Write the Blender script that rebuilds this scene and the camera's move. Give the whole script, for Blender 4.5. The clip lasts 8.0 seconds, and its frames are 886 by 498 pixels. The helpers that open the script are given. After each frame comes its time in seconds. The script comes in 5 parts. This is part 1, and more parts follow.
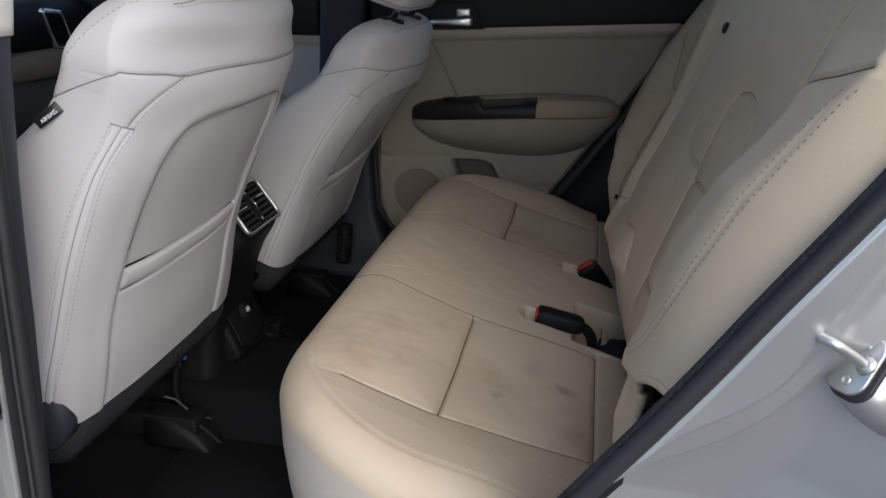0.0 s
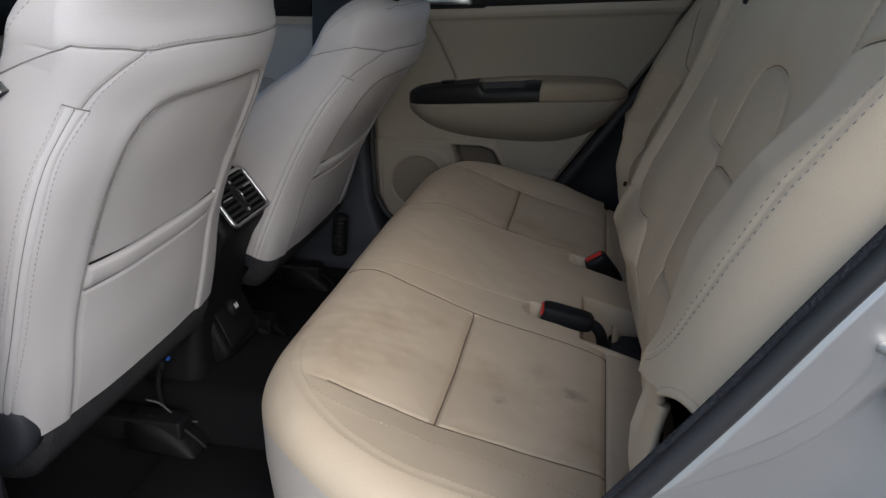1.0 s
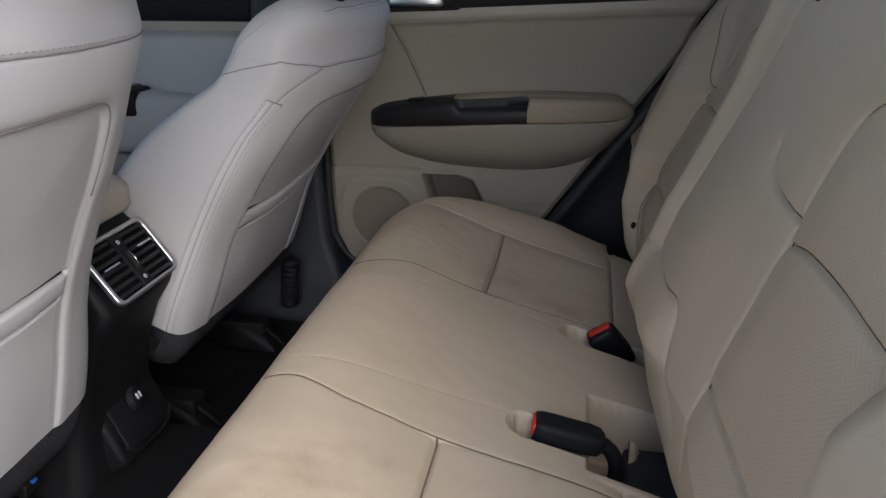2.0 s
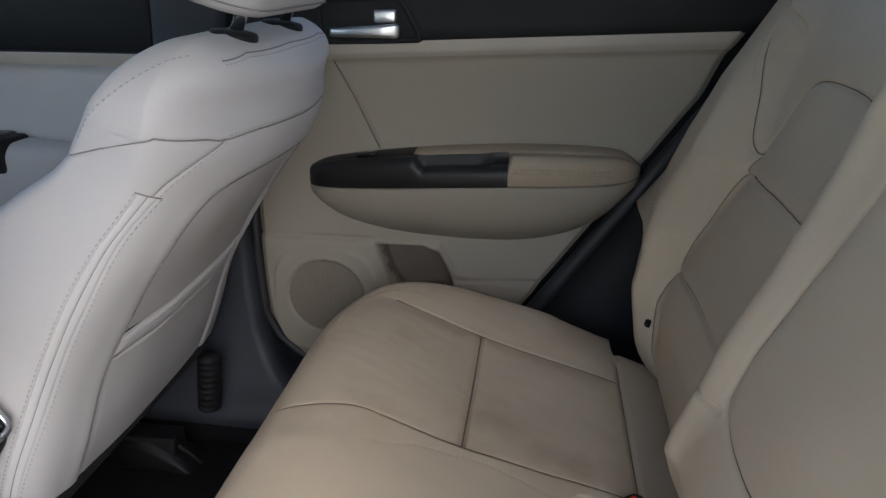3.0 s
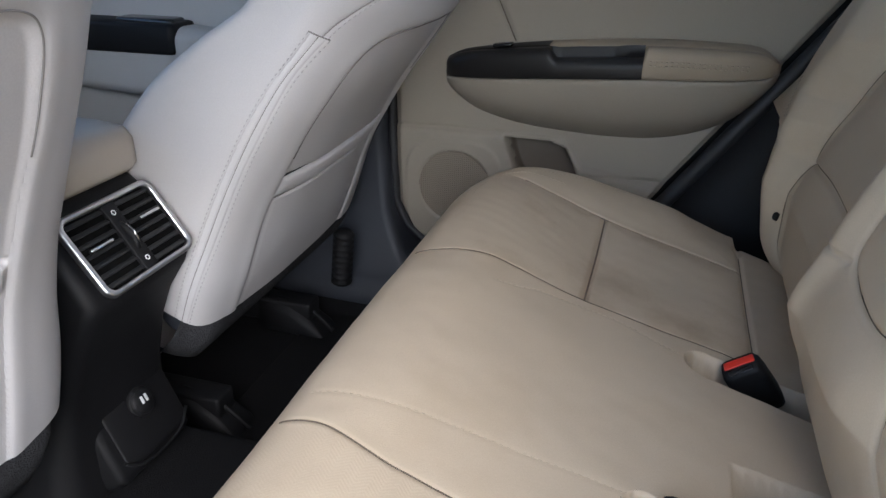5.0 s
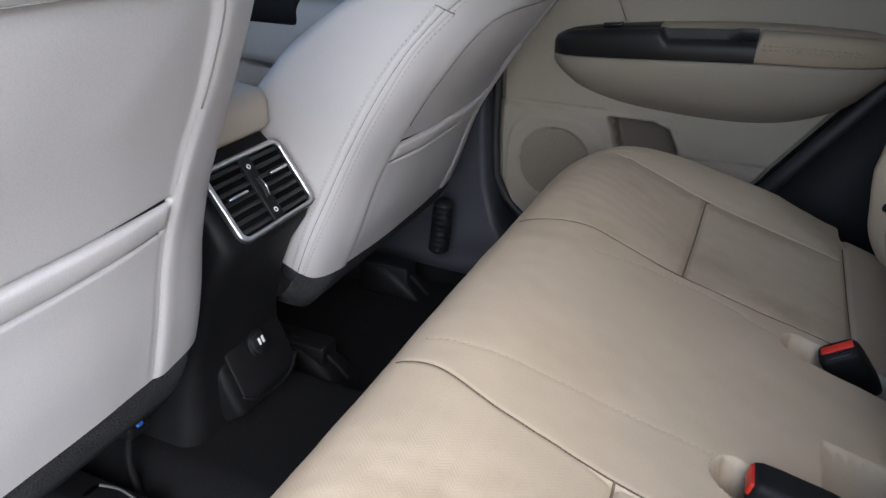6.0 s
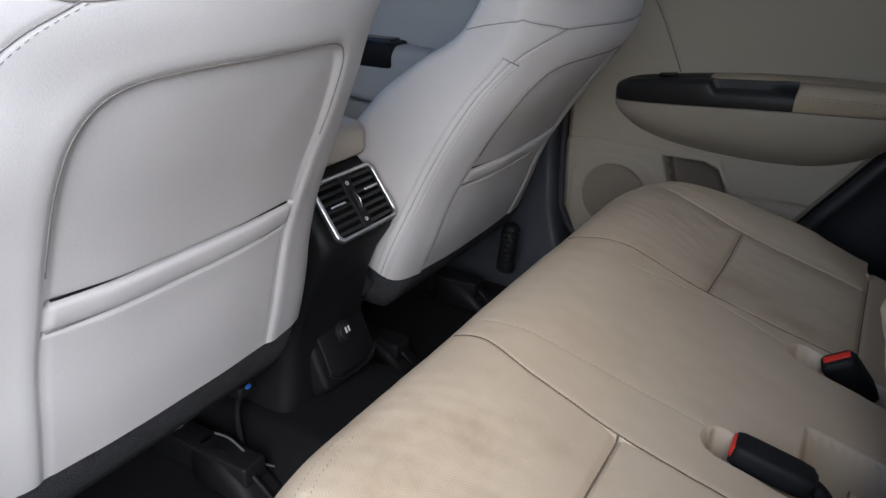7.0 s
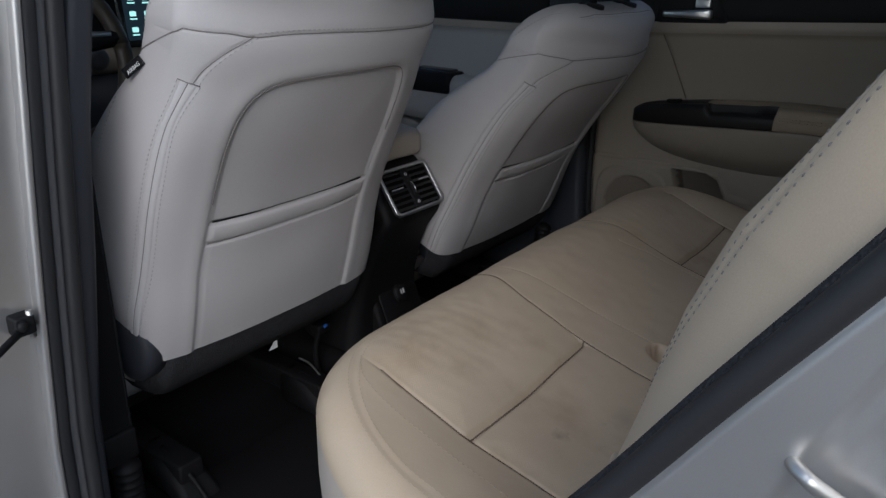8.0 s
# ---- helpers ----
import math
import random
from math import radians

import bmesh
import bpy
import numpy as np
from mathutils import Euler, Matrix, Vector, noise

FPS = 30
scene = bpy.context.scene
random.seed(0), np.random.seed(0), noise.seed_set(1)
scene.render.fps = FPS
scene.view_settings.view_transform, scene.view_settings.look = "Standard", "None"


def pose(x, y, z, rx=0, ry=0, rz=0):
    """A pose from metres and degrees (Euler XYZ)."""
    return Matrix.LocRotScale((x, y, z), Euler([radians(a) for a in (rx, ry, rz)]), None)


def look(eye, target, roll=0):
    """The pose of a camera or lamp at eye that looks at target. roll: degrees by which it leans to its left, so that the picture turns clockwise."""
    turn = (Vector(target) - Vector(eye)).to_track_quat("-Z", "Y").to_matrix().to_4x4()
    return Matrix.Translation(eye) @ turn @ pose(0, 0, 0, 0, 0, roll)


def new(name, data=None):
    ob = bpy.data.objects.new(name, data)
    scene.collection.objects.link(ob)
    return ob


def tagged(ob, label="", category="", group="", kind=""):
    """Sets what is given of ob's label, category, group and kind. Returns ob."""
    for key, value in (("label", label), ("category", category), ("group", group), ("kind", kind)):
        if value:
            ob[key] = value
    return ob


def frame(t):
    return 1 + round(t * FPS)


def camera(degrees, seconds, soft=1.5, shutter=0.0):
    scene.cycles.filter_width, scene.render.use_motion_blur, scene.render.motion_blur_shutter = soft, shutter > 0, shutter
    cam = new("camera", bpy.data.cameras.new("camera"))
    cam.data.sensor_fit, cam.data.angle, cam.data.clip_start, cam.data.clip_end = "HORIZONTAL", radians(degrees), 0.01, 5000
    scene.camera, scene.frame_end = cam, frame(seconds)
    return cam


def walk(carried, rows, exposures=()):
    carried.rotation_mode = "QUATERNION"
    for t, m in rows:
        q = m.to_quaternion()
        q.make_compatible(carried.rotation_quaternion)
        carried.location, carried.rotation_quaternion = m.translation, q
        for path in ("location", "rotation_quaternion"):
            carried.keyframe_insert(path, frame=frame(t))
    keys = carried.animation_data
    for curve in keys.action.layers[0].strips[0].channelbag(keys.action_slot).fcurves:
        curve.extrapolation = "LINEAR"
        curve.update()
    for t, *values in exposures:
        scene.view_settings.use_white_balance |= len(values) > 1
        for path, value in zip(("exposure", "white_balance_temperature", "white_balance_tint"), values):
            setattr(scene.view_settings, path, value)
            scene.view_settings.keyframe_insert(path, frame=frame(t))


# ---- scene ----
cam = camera(62.2, 8.0)
PATH = [
    (0, (-0.074, -1.23, 1.241), (-0.445, 0.603, 0.53), 0.4),
    (0.5, (-0.073, -1.227, 1.238), (-0.447, 0.603, 0.522), 0.2),
    (1, (-0.082, -1.148, 1.215), (-0.46, 0.672, 0.476), -0.1),
    (1.5, (-0.091, -0.98, 1.187), (-0.472, 0.837, 0.441), -0.4),
    (2, (-0.107, -0.815, 1.192), (-0.458, 1.013, 0.461), -0.4),
    (3.3, (-0.176, -0.432, 1.211), (-0.405, 1.422, 0.497), 0.4),
    (3.5, (-0.175, -0.428, 1.211), (-0.404, 1.424, 0.493), 0.5),
    (4, (-0.175, -0.431, 1.208), (-0.438, 1.409, 0.47), 0.8),
    (4.5, (-0.17, -0.495, 1.169), (-0.552, 1.304, 0.384), 0.7),
    (5, (-0.18, -0.572, 1.129), (-0.697, 1.17, 0.295), 0.5),
    (5.2, (-0.185, -0.593, 1.122), (-0.757, 1.121, 0.267), 0.4),
    (6.3, (-0.19, -0.642, 1.146), (-0.968, 0.978, 0.267), 1.1),
    (6.5, (-0.168, -0.663, 1.157), (-0.998, 0.941, 0.298), 1.0),
    (7, (-0.089, -0.774, 1.174), (-1.02, 0.806, 0.376), 1.0),
    (7.5, (0.023, -0.91, 1.197), (-1.004, 0.632, 0.443), 0.8),
    (8, (0.142, -1.028, 1.203), (-0.964, 0.478, 0.491), 0.9),
]
walk(cam, [(t, look(eye, target, roll)) for t, eye, target, roll in PATH], [(0, 0.95, 6350, 10), (1.0, 0.95, 6350, 10), (2.0, 1.56, 6250, 10), (3.5, 2.0, 6200, 10), (5.0, 2.13, 6000, 10), (6.5, 1.88, 5900, 10), (7.0, 1.62, 6000, 10), (7.5, 1.43, 6000, 10), (8.0, 0.34, 6050, 10)])

# ---- light ----
world = bpy.data.worlds.new("sky")
scene.world = world
world.use_nodes = True
wn = world.node_tree.nodes
sky = wn.new("ShaderNodeTexSky")
sky.sky_type = "NISHITA"
sky.sun_disc = False
sky.sun_elevation, sky.sun_rotation = radians(35), radians(146)
world.node_tree.links.new(sky.outputs[0], wn["Background"].inputs[0])
wn["Background"].inputs[1].default_value = 0.12
sun_data = bpy.data.lights.new("sun", "SUN")
sun_data.energy, sun_data.angle, sun_data.color = 1.35, radians(60), (1.0, 0.965, 0.925)
sun = new("sun", sun_data)
sun.matrix_world = look((4, -7, 4), (4 - 0.46, -7 + 0.68, 4 - 0.57))


# ---- materials ----
def mat(name, color, rough=0.5, metal=0.0, grain=300.0, bump=0.15, var=0.12, blotch=9.0, blotch_var=0.12, stain=None, stain_scale=6.0, stain_amount=0.0, chevron=False, coat=0.0, sheen=0.0, spec=0.5, weave=False, height=0.0006, smudges=(), rib=0.0034, rib_dark=0.12, column=0.009):
    m = bpy.data.materials.new(name)
    m.use_nodes = True
    nt = m.node_tree
    n, l = nt.nodes, nt.links
    bsdf = n["Principled BSDF"]
    bsdf.inputs["Metallic"].default_value = metal
    bsdf.inputs["Coat Weight"].default_value = coat
    bsdf.inputs["Sheen Weight"].default_value = sheen
    bsdf.inputs["Specular IOR Level"].default_value = spec
    tc = n.new("ShaderNodeTexCoord")
    fine = n.new("ShaderNodeTexNoise")
    fine.inputs["Scale"].default_value, fine.inputs["Detail"].default_value = grain, 4
    l.new(tc.outputs["Object"], fine.inputs["Vector"])
    big = n.new("ShaderNodeTexNoise")
    big.inputs["Scale"].default_value, big.inputs["Detail"].default_value = blotch, 5
    l.new(tc.outputs["Object"], big.inputs["Vector"])

    def math_node(op, a, b=None, c=None):
        k = n.new("ShaderNodeMath")
        k.operation = op
        for i, v in enumerate((a, b, c)):
            if v is None:
                continue
            if hasattr(v, "links"):
                l.new(v, k.inputs[i])
            else:
                k.inputs[i].default_value = v
        return k.outputs[0]

    f = math_node("MULTIPLY_ADD", fine.outputs["Fac"], 2 * var, 1 - var)
    g = math_node("MULTIPLY_ADD", big.outputs["Fac"], 2 * blotch_var, 1 - blotch_var)
    fg = math_node("MULTIPLY", f, g)
    col = n.new("ShaderNodeVectorMath")
    col.operation = "SCALE"
    col.inputs[0].default_value = color
    l.new(fg, col.inputs["Scale"])
    out = col.outputs[0]
    if stain:
        sn = n.new("ShaderNodeTexNoise")
        sn.inputs["Scale"].default_value, sn.inputs["Detail"].default_value = stain_scale, 6
        sn.inputs["Roughness"].default_value = 0.62
        l.new(tc.outputs["Object"], sn.inputs["Vector"])
        ramp = n.new("ShaderNodeMapRange")
        ramp.inputs["From Min"].default_value, ramp.inputs["From Max"].default_value = 0.50, 0.78
        ramp.inputs["To Max"].default_value = stain_amount
        l.new(sn.outputs["Fac"], ramp.inputs["Value"])
        mix = n.new("ShaderNodeMix")
        mix.data_type = "RGBA"
        l.new(ramp.outputs[0], mix.inputs["Factor"])
        l.new(out, mix.inputs["A"])
        mix.inputs["B"].default_value = (*stain, 1)
        out = mix.outputs["Result"]
    for sx, sy, sz, sr, dark in smudges:
        gap = n.new("ShaderNodeVectorMath")
        gap.operation = "DISTANCE"
        l.new(tc.outputs["Object"], gap.inputs[0])
        gap.inputs[1].default_value = (sx, sy, sz)
        wob = n.new("ShaderNodeTexNoise")
        wob.inputs["Scale"].default_value, wob.inputs["Detail"].default_value = 1.1 / sr, 5
        l.new(tc.outputs["Object"], wob.inputs["Vector"])
        d = math_node("MULTIPLY_ADD", wob.outputs["Fac"], 2.2 * sr, gap.outputs["Value"])
        rim = n.new("ShaderNodeMapRange")
        rim.inputs["From Min"].default_value, rim.inputs["From Max"].default_value = 0.8 * sr, 2.0 * sr
        rim.inputs["To Min"].default_value, rim.inputs["To Max"].default_value = dark, 0.0
        l.new(d, rim.inputs["Value"])
        mix = n.new("ShaderNodeMix")
        mix.data_type = "RGBA"
        l.new(rim.outputs[0], mix.inputs["Factor"])
        l.new(out, mix.inputs["A"])
        mix.inputs["B"].default_value = (0.13, 0.10, 0.08, 1)
        out = mix.outputs["Result"]
    l.new(out, bsdf.inputs["Base Color"])
    rr = math_node("MULTIPLY_ADD", big.outputs["Fac"], 0.16, rough - 0.08)
    l.new(rr, bsdf.inputs["Roughness"])
    h = fine.outputs["Fac"]
    if chevron or weave:
        uv = n.new("ShaderNodeUVMap")
        sep = n.new("ShaderNodeSeparateXYZ")
        l.new(uv.outputs[0], sep.inputs[0])
        if chevron:
            tri = math_node("PINGPONG", sep.outputs[1], column)
            ph = math_node("MULTIPLY_ADD", tri, 0.9, sep.outputs[0])
            s = math_node("SINE", math_node("MULTIPLY", ph, 2 * math.pi / rib))
            h = math_node("MULTIPLY_ADD", s, 0.5, math_node("MULTIPLY", fine.outputs["Fac"], 0.5))
            # colour goes darker in the grooves between the ribs
            rib_low = n.new("ShaderNodeMapRange")
            rib_low.inputs["From Min"].default_value, rib_low.inputs["From Max"].default_value = -1.0, 0.3
            rib_low.inputs["To Min"].default_value, rib_low.inputs["To Max"].default_value = rib_dark, 0.0
            l.new(s, rib_low.inputs["Value"])
            rib_mix = n.new("ShaderNodeMix")
            rib_mix.data_type = "RGBA"
            l.new(rib_low.outputs[0], rib_mix.inputs["Factor"])
            l.new(out, rib_mix.inputs["A"])
            rib_mix.inputs["B"].default_value = (color[0] * 0.45, color[1] * 0.43, color[2] * 0.40, 1)
            l.new(rib_mix.outputs["Result"], bsdf.inputs["Base Color"])
        else:
            sx = math_node("SINE", math_node("MULTIPLY", sep.outputs[0], 2 * math.pi / 0.0018))
            sy = math_node("SINE", math_node("MULTIPLY", sep.outputs[1], 2 * math.pi / 0.0018))
            h = math_node("MULTIPLY", sx, sy)
    bp = n.new("ShaderNodeBump")
    bp.inputs["Strength"].default_value, bp.inputs["Distance"].default_value = bump, height
    l.new(h, bp.inputs["Height"])
    l.new(bp.outputs[0], bsdf.inputs["Normal"])
    return m


LEATHER = (0.525, 0.428, 0.312)
M_leather = mat("leather", LEATHER, 0.56, spec=0.3, grain=900, bump=0.35, var=0.10, blotch=7, blotch_var=0.07, stain=(0.36, 0.27, 0.17), stain_scale=7, stain_amount=0.35)
M_insert = mat("embossed_leather", LEATHER, 0.60, spec=0.35, grain=900, bump=0.09, height=0.0008, var=0.11, blotch=9, blotch_var=0.10, stain=(0.26, 0.17, 0.09), stain_scale=7, stain_amount=0.6, chevron=True, rib_dark=0.05, smudges=((-0.174, -0.364, 0.694, 0.014, 0.7), (-0.080, -0.305, 0.678, 0.020, 0.75), (-0.13, -0.27, 0.69, 0.03, 0.28), (-0.150, -0.30, 0.69, 0.012, 0.3), (-0.34, -0.28, 0.755, 0.02, 0.22)))
M_back_insert = mat("embossed_back_leather", LEATHER, 0.62, spec=0.25, grain=900, bump=0.13, height=0.0009, var=0.10, blotch=9, blotch_var=0.07, stain=(0.30, 0.21, 0.12), stain_scale=6, stain_amount=0.2, chevron=True, rib=0.0046, rib_dark=0.12, column=0.012)
# same leather as the bench; cool door light on the skirt put into the colour
M_skirt = mat("skirt_leather_lit", (0.475, 0.425, 0.372), 0.56, spec=0.3, grain=900, bump=0.3, var=0.09, blotch=5, blotch_var=0.06)
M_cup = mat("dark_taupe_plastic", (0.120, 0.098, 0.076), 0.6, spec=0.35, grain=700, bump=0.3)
M_seatback = mat("front_seat_leather", (0.460, 0.442, 0.440), 0.6, spec=0.35, grain=900, bump=0.35, var=0.09, blotch=6, blotch_var=0.05)
M_pocket = mat("woven_vinyl", (0.460, 0.441, 0.438), 0.65, spec=0.3, grain=600, bump=0.25, var=0.10, blotch=6, blotch_var=0.05)
M_strip = mat("pale_zip_tape", (0.50, 0.485, 0.485), 0.7, spec=0.3, grain=900, bump=0.3, var=0.08, blotch=6, blotch_var=0.04)
M_thread = mat("thread", (0.42, 0.345, 0.25), 0.7, grain=900, bump=0.3)
M_stitch_grey = mat("pale_grey_thread", (0.33, 0.32, 0.315), 0.8, grain=900, bump=0.3)
M_seam_grey = mat("grey_seam_thread", (0.20, 0.185, 0.175), 0.85, grain=900, bump=0.4)
M_thread_dark = mat("dark_thread", (0.16, 0.12, 0.09), 0.8, grain=900, bump=0.3)
M_seam = mat("seam_thread", (0.10, 0.075, 0.052), 0.85, grain=900, bump=0.4)
M_door = mat("taupe_plastic", (0.275, 0.237, 0.190), 0.6, spec=0.35, grain=700, bump=0.5, var=0.11, blotch=5, blotch_var=0.06)
M_arm = mat("armrest_leather", (0.305, 0.245, 0.178), 0.55, spec=0.4, grain=420, bump=0.25, var=0.05, blotch=7, blotch_var=0.07)
M_blue = mat("blue_plastic", (0.03, 0.13, 0.55), 0.35, grain=300, bump=0.05)
M_paper = mat("paper", (0.8, 0.8, 0.8), 0.8, grain=300, bump=0.1)
M_front_door = mat("pale_door_plastic", (0.46, 0.455, 0.44), 0.55, grain=700, bump=0.4, var=0.08, blotch=5, blotch_var=0.06)
M_trim = mat("light_trim", (0.36, 0.315, 0.265), 0.45, grain=700, bump=0.2, var=0.04)
M_black = mat("black_plastic", (0.008, 0.008, 0.009), 0.6, spec=0.25, grain=900, bump=0.4, var=0.2, blotch=12)
M_switch = mat("switch_panel_plastic", (0.014, 0.013, 0.013), 0.45, spec=0.4, grain=900, bump=0.3, var=0.15, blotch=12)
M_deep = mat("matt_black", (0.003, 0.003, 0.003), 0.9, spec=0.1, grain=300, bump=0.1)
M_vane = mat("vane_plastic", (0.017, 0.017, 0.018), 0.45, grain=400, bump=0.05)
M_gloss = mat("gloss_black", (0.012, 0.012, 0.013), 0.2, grain=200, bump=0.02)
M_carpet = mat("carpet", (0.007, 0.007, 0.008), 0.95, grain=650, bump=1.0, var=0.5, blotch=14, blotch_var=0.3, height=0.003, spec=0.2)
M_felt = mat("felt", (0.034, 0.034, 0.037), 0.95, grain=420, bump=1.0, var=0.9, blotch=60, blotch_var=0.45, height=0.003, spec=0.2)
M_rubber = mat("rubber", (0.017, 0.017, 0.019), 0.58, grain=500, bump=0.3, var=0.2)
M_chrome = mat("chrome", (0.75, 0.75, 0.76), 0.18, metal=1.0, grain=200, bump=0.03)
M_satin = mat("satin_silver", (0.62, 0.62, 0.63), 0.34, metal=1.0, grain=500, bump=0.05)
M_zinc = mat("zinc", (0.60, 0.59, 0.56), 0.42, metal=1.0, grain=120, bump=0.15)
M_paint = mat("silver_paint", (0.50, 0.495, 0.49), 0.40, metal=0.78, grain=1500, bump=0.03, var=0.08, coat=0.08)
M_wheel = mat("dark_brown_leather", (0.034, 0.028, 0.021), 0.5, spec=0.4, grain=700, bump=0.3)
M_red = mat("red_plastic", (0.62, 0.03, 0.015), 0.4, grain=300, bump=0.05)
M_grey = mat("grey_plastic", (0.10, 0.10, 0.105), 0.5, grain=800, bump=0.4, var=0.1)
M_pillar = mat("dark_grey_plastic", (0.029, 0.032, 0.040), 0.5, spec=0.4, grain=800, bump=0.4, var=0.1)
M_ground = mat("concrete", (0.21, 0.208, 0.205), 0.9, grain=60, bump=0.5, var=0.2, blotch=0.7, blotch_var=0.2)
M_lining = mat("headliner", (0.55, 0.53, 0.50), 0.9, grain=600, bump=0.3)
M_white = mat("white_print", (0.75, 0.75, 0.75), 0.6, grain=300, bump=0.02)


def glass_mat(name, tint, rough=0.0):
    m = bpy.data.materials.new(name)
    m.use_nodes = True
    b = m.node_tree.nodes["Principled BSDF"]
    b.inputs["Base Color"].default_value = (*tint, 1)
    b.inputs["Transmission Weight"].default_value = 1.0
    b.inputs["Roughness"].default_value = rough
    b.inputs["IOR"].default_value = 1.1
    return m


M_glass = glass_mat("window_glass", (0.75, 0.78, 0.76))
M_tint = glass_mat("tinted_glass", (0.62, 0.65, 0.66))


# ---- mesh helpers ----
def thing(name, at, label, category, group="", kind=""):
    e = new(name)
    e.location = at
    e.empty_display_size = 0.05
    return tagged(e, label, category, group, kind)


def part(name, vf, material, parent=None, label="", smooth=True, uv=None):
    V, F = vf[0], vf[1]
    me = bpy.data.meshes.new(name)
    me.from_pydata([tuple(map(float, v)) for v in V], [], [tuple(map(int, f)) for f in F])
    me.materials.append(material)
    if smooth:
        me.shade_smooth()
    if uv is None and len(vf) > 2:
        uv = vf[2]
    if uv is not None:
        layer = me.uv_layers.new(name="UVMap")
        idx = np.empty(len(me.loops), dtype=np.int64)
        me.loops.foreach_get("vertex_index", idx)
        layer.data.foreach_set("uv", np.asarray(uv, dtype=np.float32)[idx].ravel())
    ob = new(name, me)
    if parent is not None:
        ob.parent = parent
        root, off = parent, Vector(parent.location)
        while root.parent is not None:
            root = root.parent
            off = Vector(root.location)
        ob.matrix_parent_inverse = Matrix.Translation(-off) if parent is root else Matrix.Identity(4)
    if label:
        ob["label"] = label
    return ob


def flip(vf):
    return (vf[0], [tuple(reversed(f)) for f in vf[1]], *vf[2:])


def moved(vf, M):
    V = np.asarray(vf[0], dtype=float)
    A = np.array(M)
    return (V @ A[:3, :3].T + A[:3, 3], vf[1], *vf[2:])


def join(*parts):
    V, F, o = [], [], 0
    for p in parts:
        V.append(np.asarray(p[0], dtype=float))
        F += [tuple(i + o for i in f) for f in p[1]]
        o += len(p[0])
    return np.vstack(V), F


def quads(nu, nv, wrap=False):
    F = []
    for i in range(nu - 1):
        for j in range(nv if wrap else nv - 1):
            k = (j + 1) % nv
            F.append((i * nv + j, i * nv + k, (i + 1) * nv + k, (i + 1) * nv + j))
    return F


def grid(X, Y, Z, uv=None):
    """Quads over arrays of one shape (rows, columns)."""
    V = np.stack([X, Y, Z], -1).reshape(-1, 3)
    return (V, quads(*X.shape)) if uv is None else (V, quads(*X.shape), np.stack(uv, -1).reshape(-1, 2))


def pick(vf, keep):
    """The faces whose first corner is kept, with their own vertices."""
    V, F = np.asarray(vf[0]), vf[1]
    keep = np.asarray(keep).ravel()
    used, G = {}, []
    for f in F:
        if keep[f[0]]:
            G.append(tuple(used.setdefault(i, len(used)) for i in f))
    ids = list(used)
    return (V[ids], G, np.asarray(vf[2])[ids]) if len(vf) > 2 else (V[ids], G)


def curve(pts, n=40):
    """A smooth line through points (Catmull-Rom)."""
    P = np.asarray(pts, dtype=float)
    P = np.vstack([2 * P[0] - P[1], P, 2 * P[-1] - P[-2]])
    out = []
    for i in range(1, len(P) - 2):
        t = np.linspace(0, 1, n, endpoint=False)[:, None]
        a, b, c, d = P[i - 1:i + 3]
        out.append(0.5 * (2 * b + (c - a) * t + (2 * a - 5 * b + 4 * c - d) * t ** 2 + (3 * b - a - 3 * c + d) * t ** 3))
    return np.vstack(out + [P[-2][None]])


def away(px, py, pts):
    """Distance of points from a broken line in the plane."""
    best = np.full(np.shape(px), 9.0)
    pts = np.asarray(pts, dtype=float)
    for (ax, ay), (bx, by) in zip(pts[:-1], pts[1:]):
        dx, dy = bx - ax, by - ay
        t = np.clip(((px - ax) * dx + (py - ay) * dy) / max(dx * dx + dy * dy, 1e-12), 0, 1)
        best = np.minimum(best, np.hypot(px - ax - t * dx, py - ay - t * dy))
    return best


def inside(px, py, poly):
    """Whether points lie in a polygon."""
    poly = np.asarray(poly, dtype=float)
    r = np.zeros(np.shape(px), bool)
    for (ax, ay), (bx, by) in zip(poly, np.roll(poly, -1, 0)):
        c = ((ay > py) != (by > py))
        r ^= c & (px < (bx - ax) * (py - ay) / (by - ay + 1e-12) + ax)
    return r


def step(x, a, b):
    t = np.clip((x - a) / (b - a), 0, 1)
    return t * t * (3 - 2 * t)


def groove(d, depth=0.005, width=0.005):
    return depth * np.exp(-(d / width) ** 2)


def loft(sections, caps=True):
    """Closed sections of equal length, joined in order."""
    S = np.asarray(sections, dtype=float)
    n, m = S.shape[:2]
    F = quads(n, m, True)
    if caps:
        F += [tuple(range(m - 1, -1, -1)), tuple((n - 1) * m + i for i in range(m))]
    return S.reshape(-1, 3), F


def tube(path, r, sides=10):
    P = np.asarray(path, dtype=float)
    T = np.gradient(P, axis=0)
    T /= np.linalg.norm(T, axis=1)[:, None] + 1e-12
    ref = np.array([0, 0, 1.0]) if abs(T[0][2]) < 0.9 else np.array([1.0, 0, 0])
    S = []
    rr = np.broadcast_to(np.asarray(r, dtype=float), (len(P),))
    for p, t, q in zip(P, T, rr):
        a = np.cross(t, ref)
        a /= np.linalg.norm(a)
        b = np.cross(t, a)
        ref = np.cross(a, t)
        ang = np.linspace(0, 2 * np.pi, sides, endpoint=False)[:, None]
        S.append(p + q * (np.cos(ang) * a + np.sin(ang) * b))
    return loft(S)


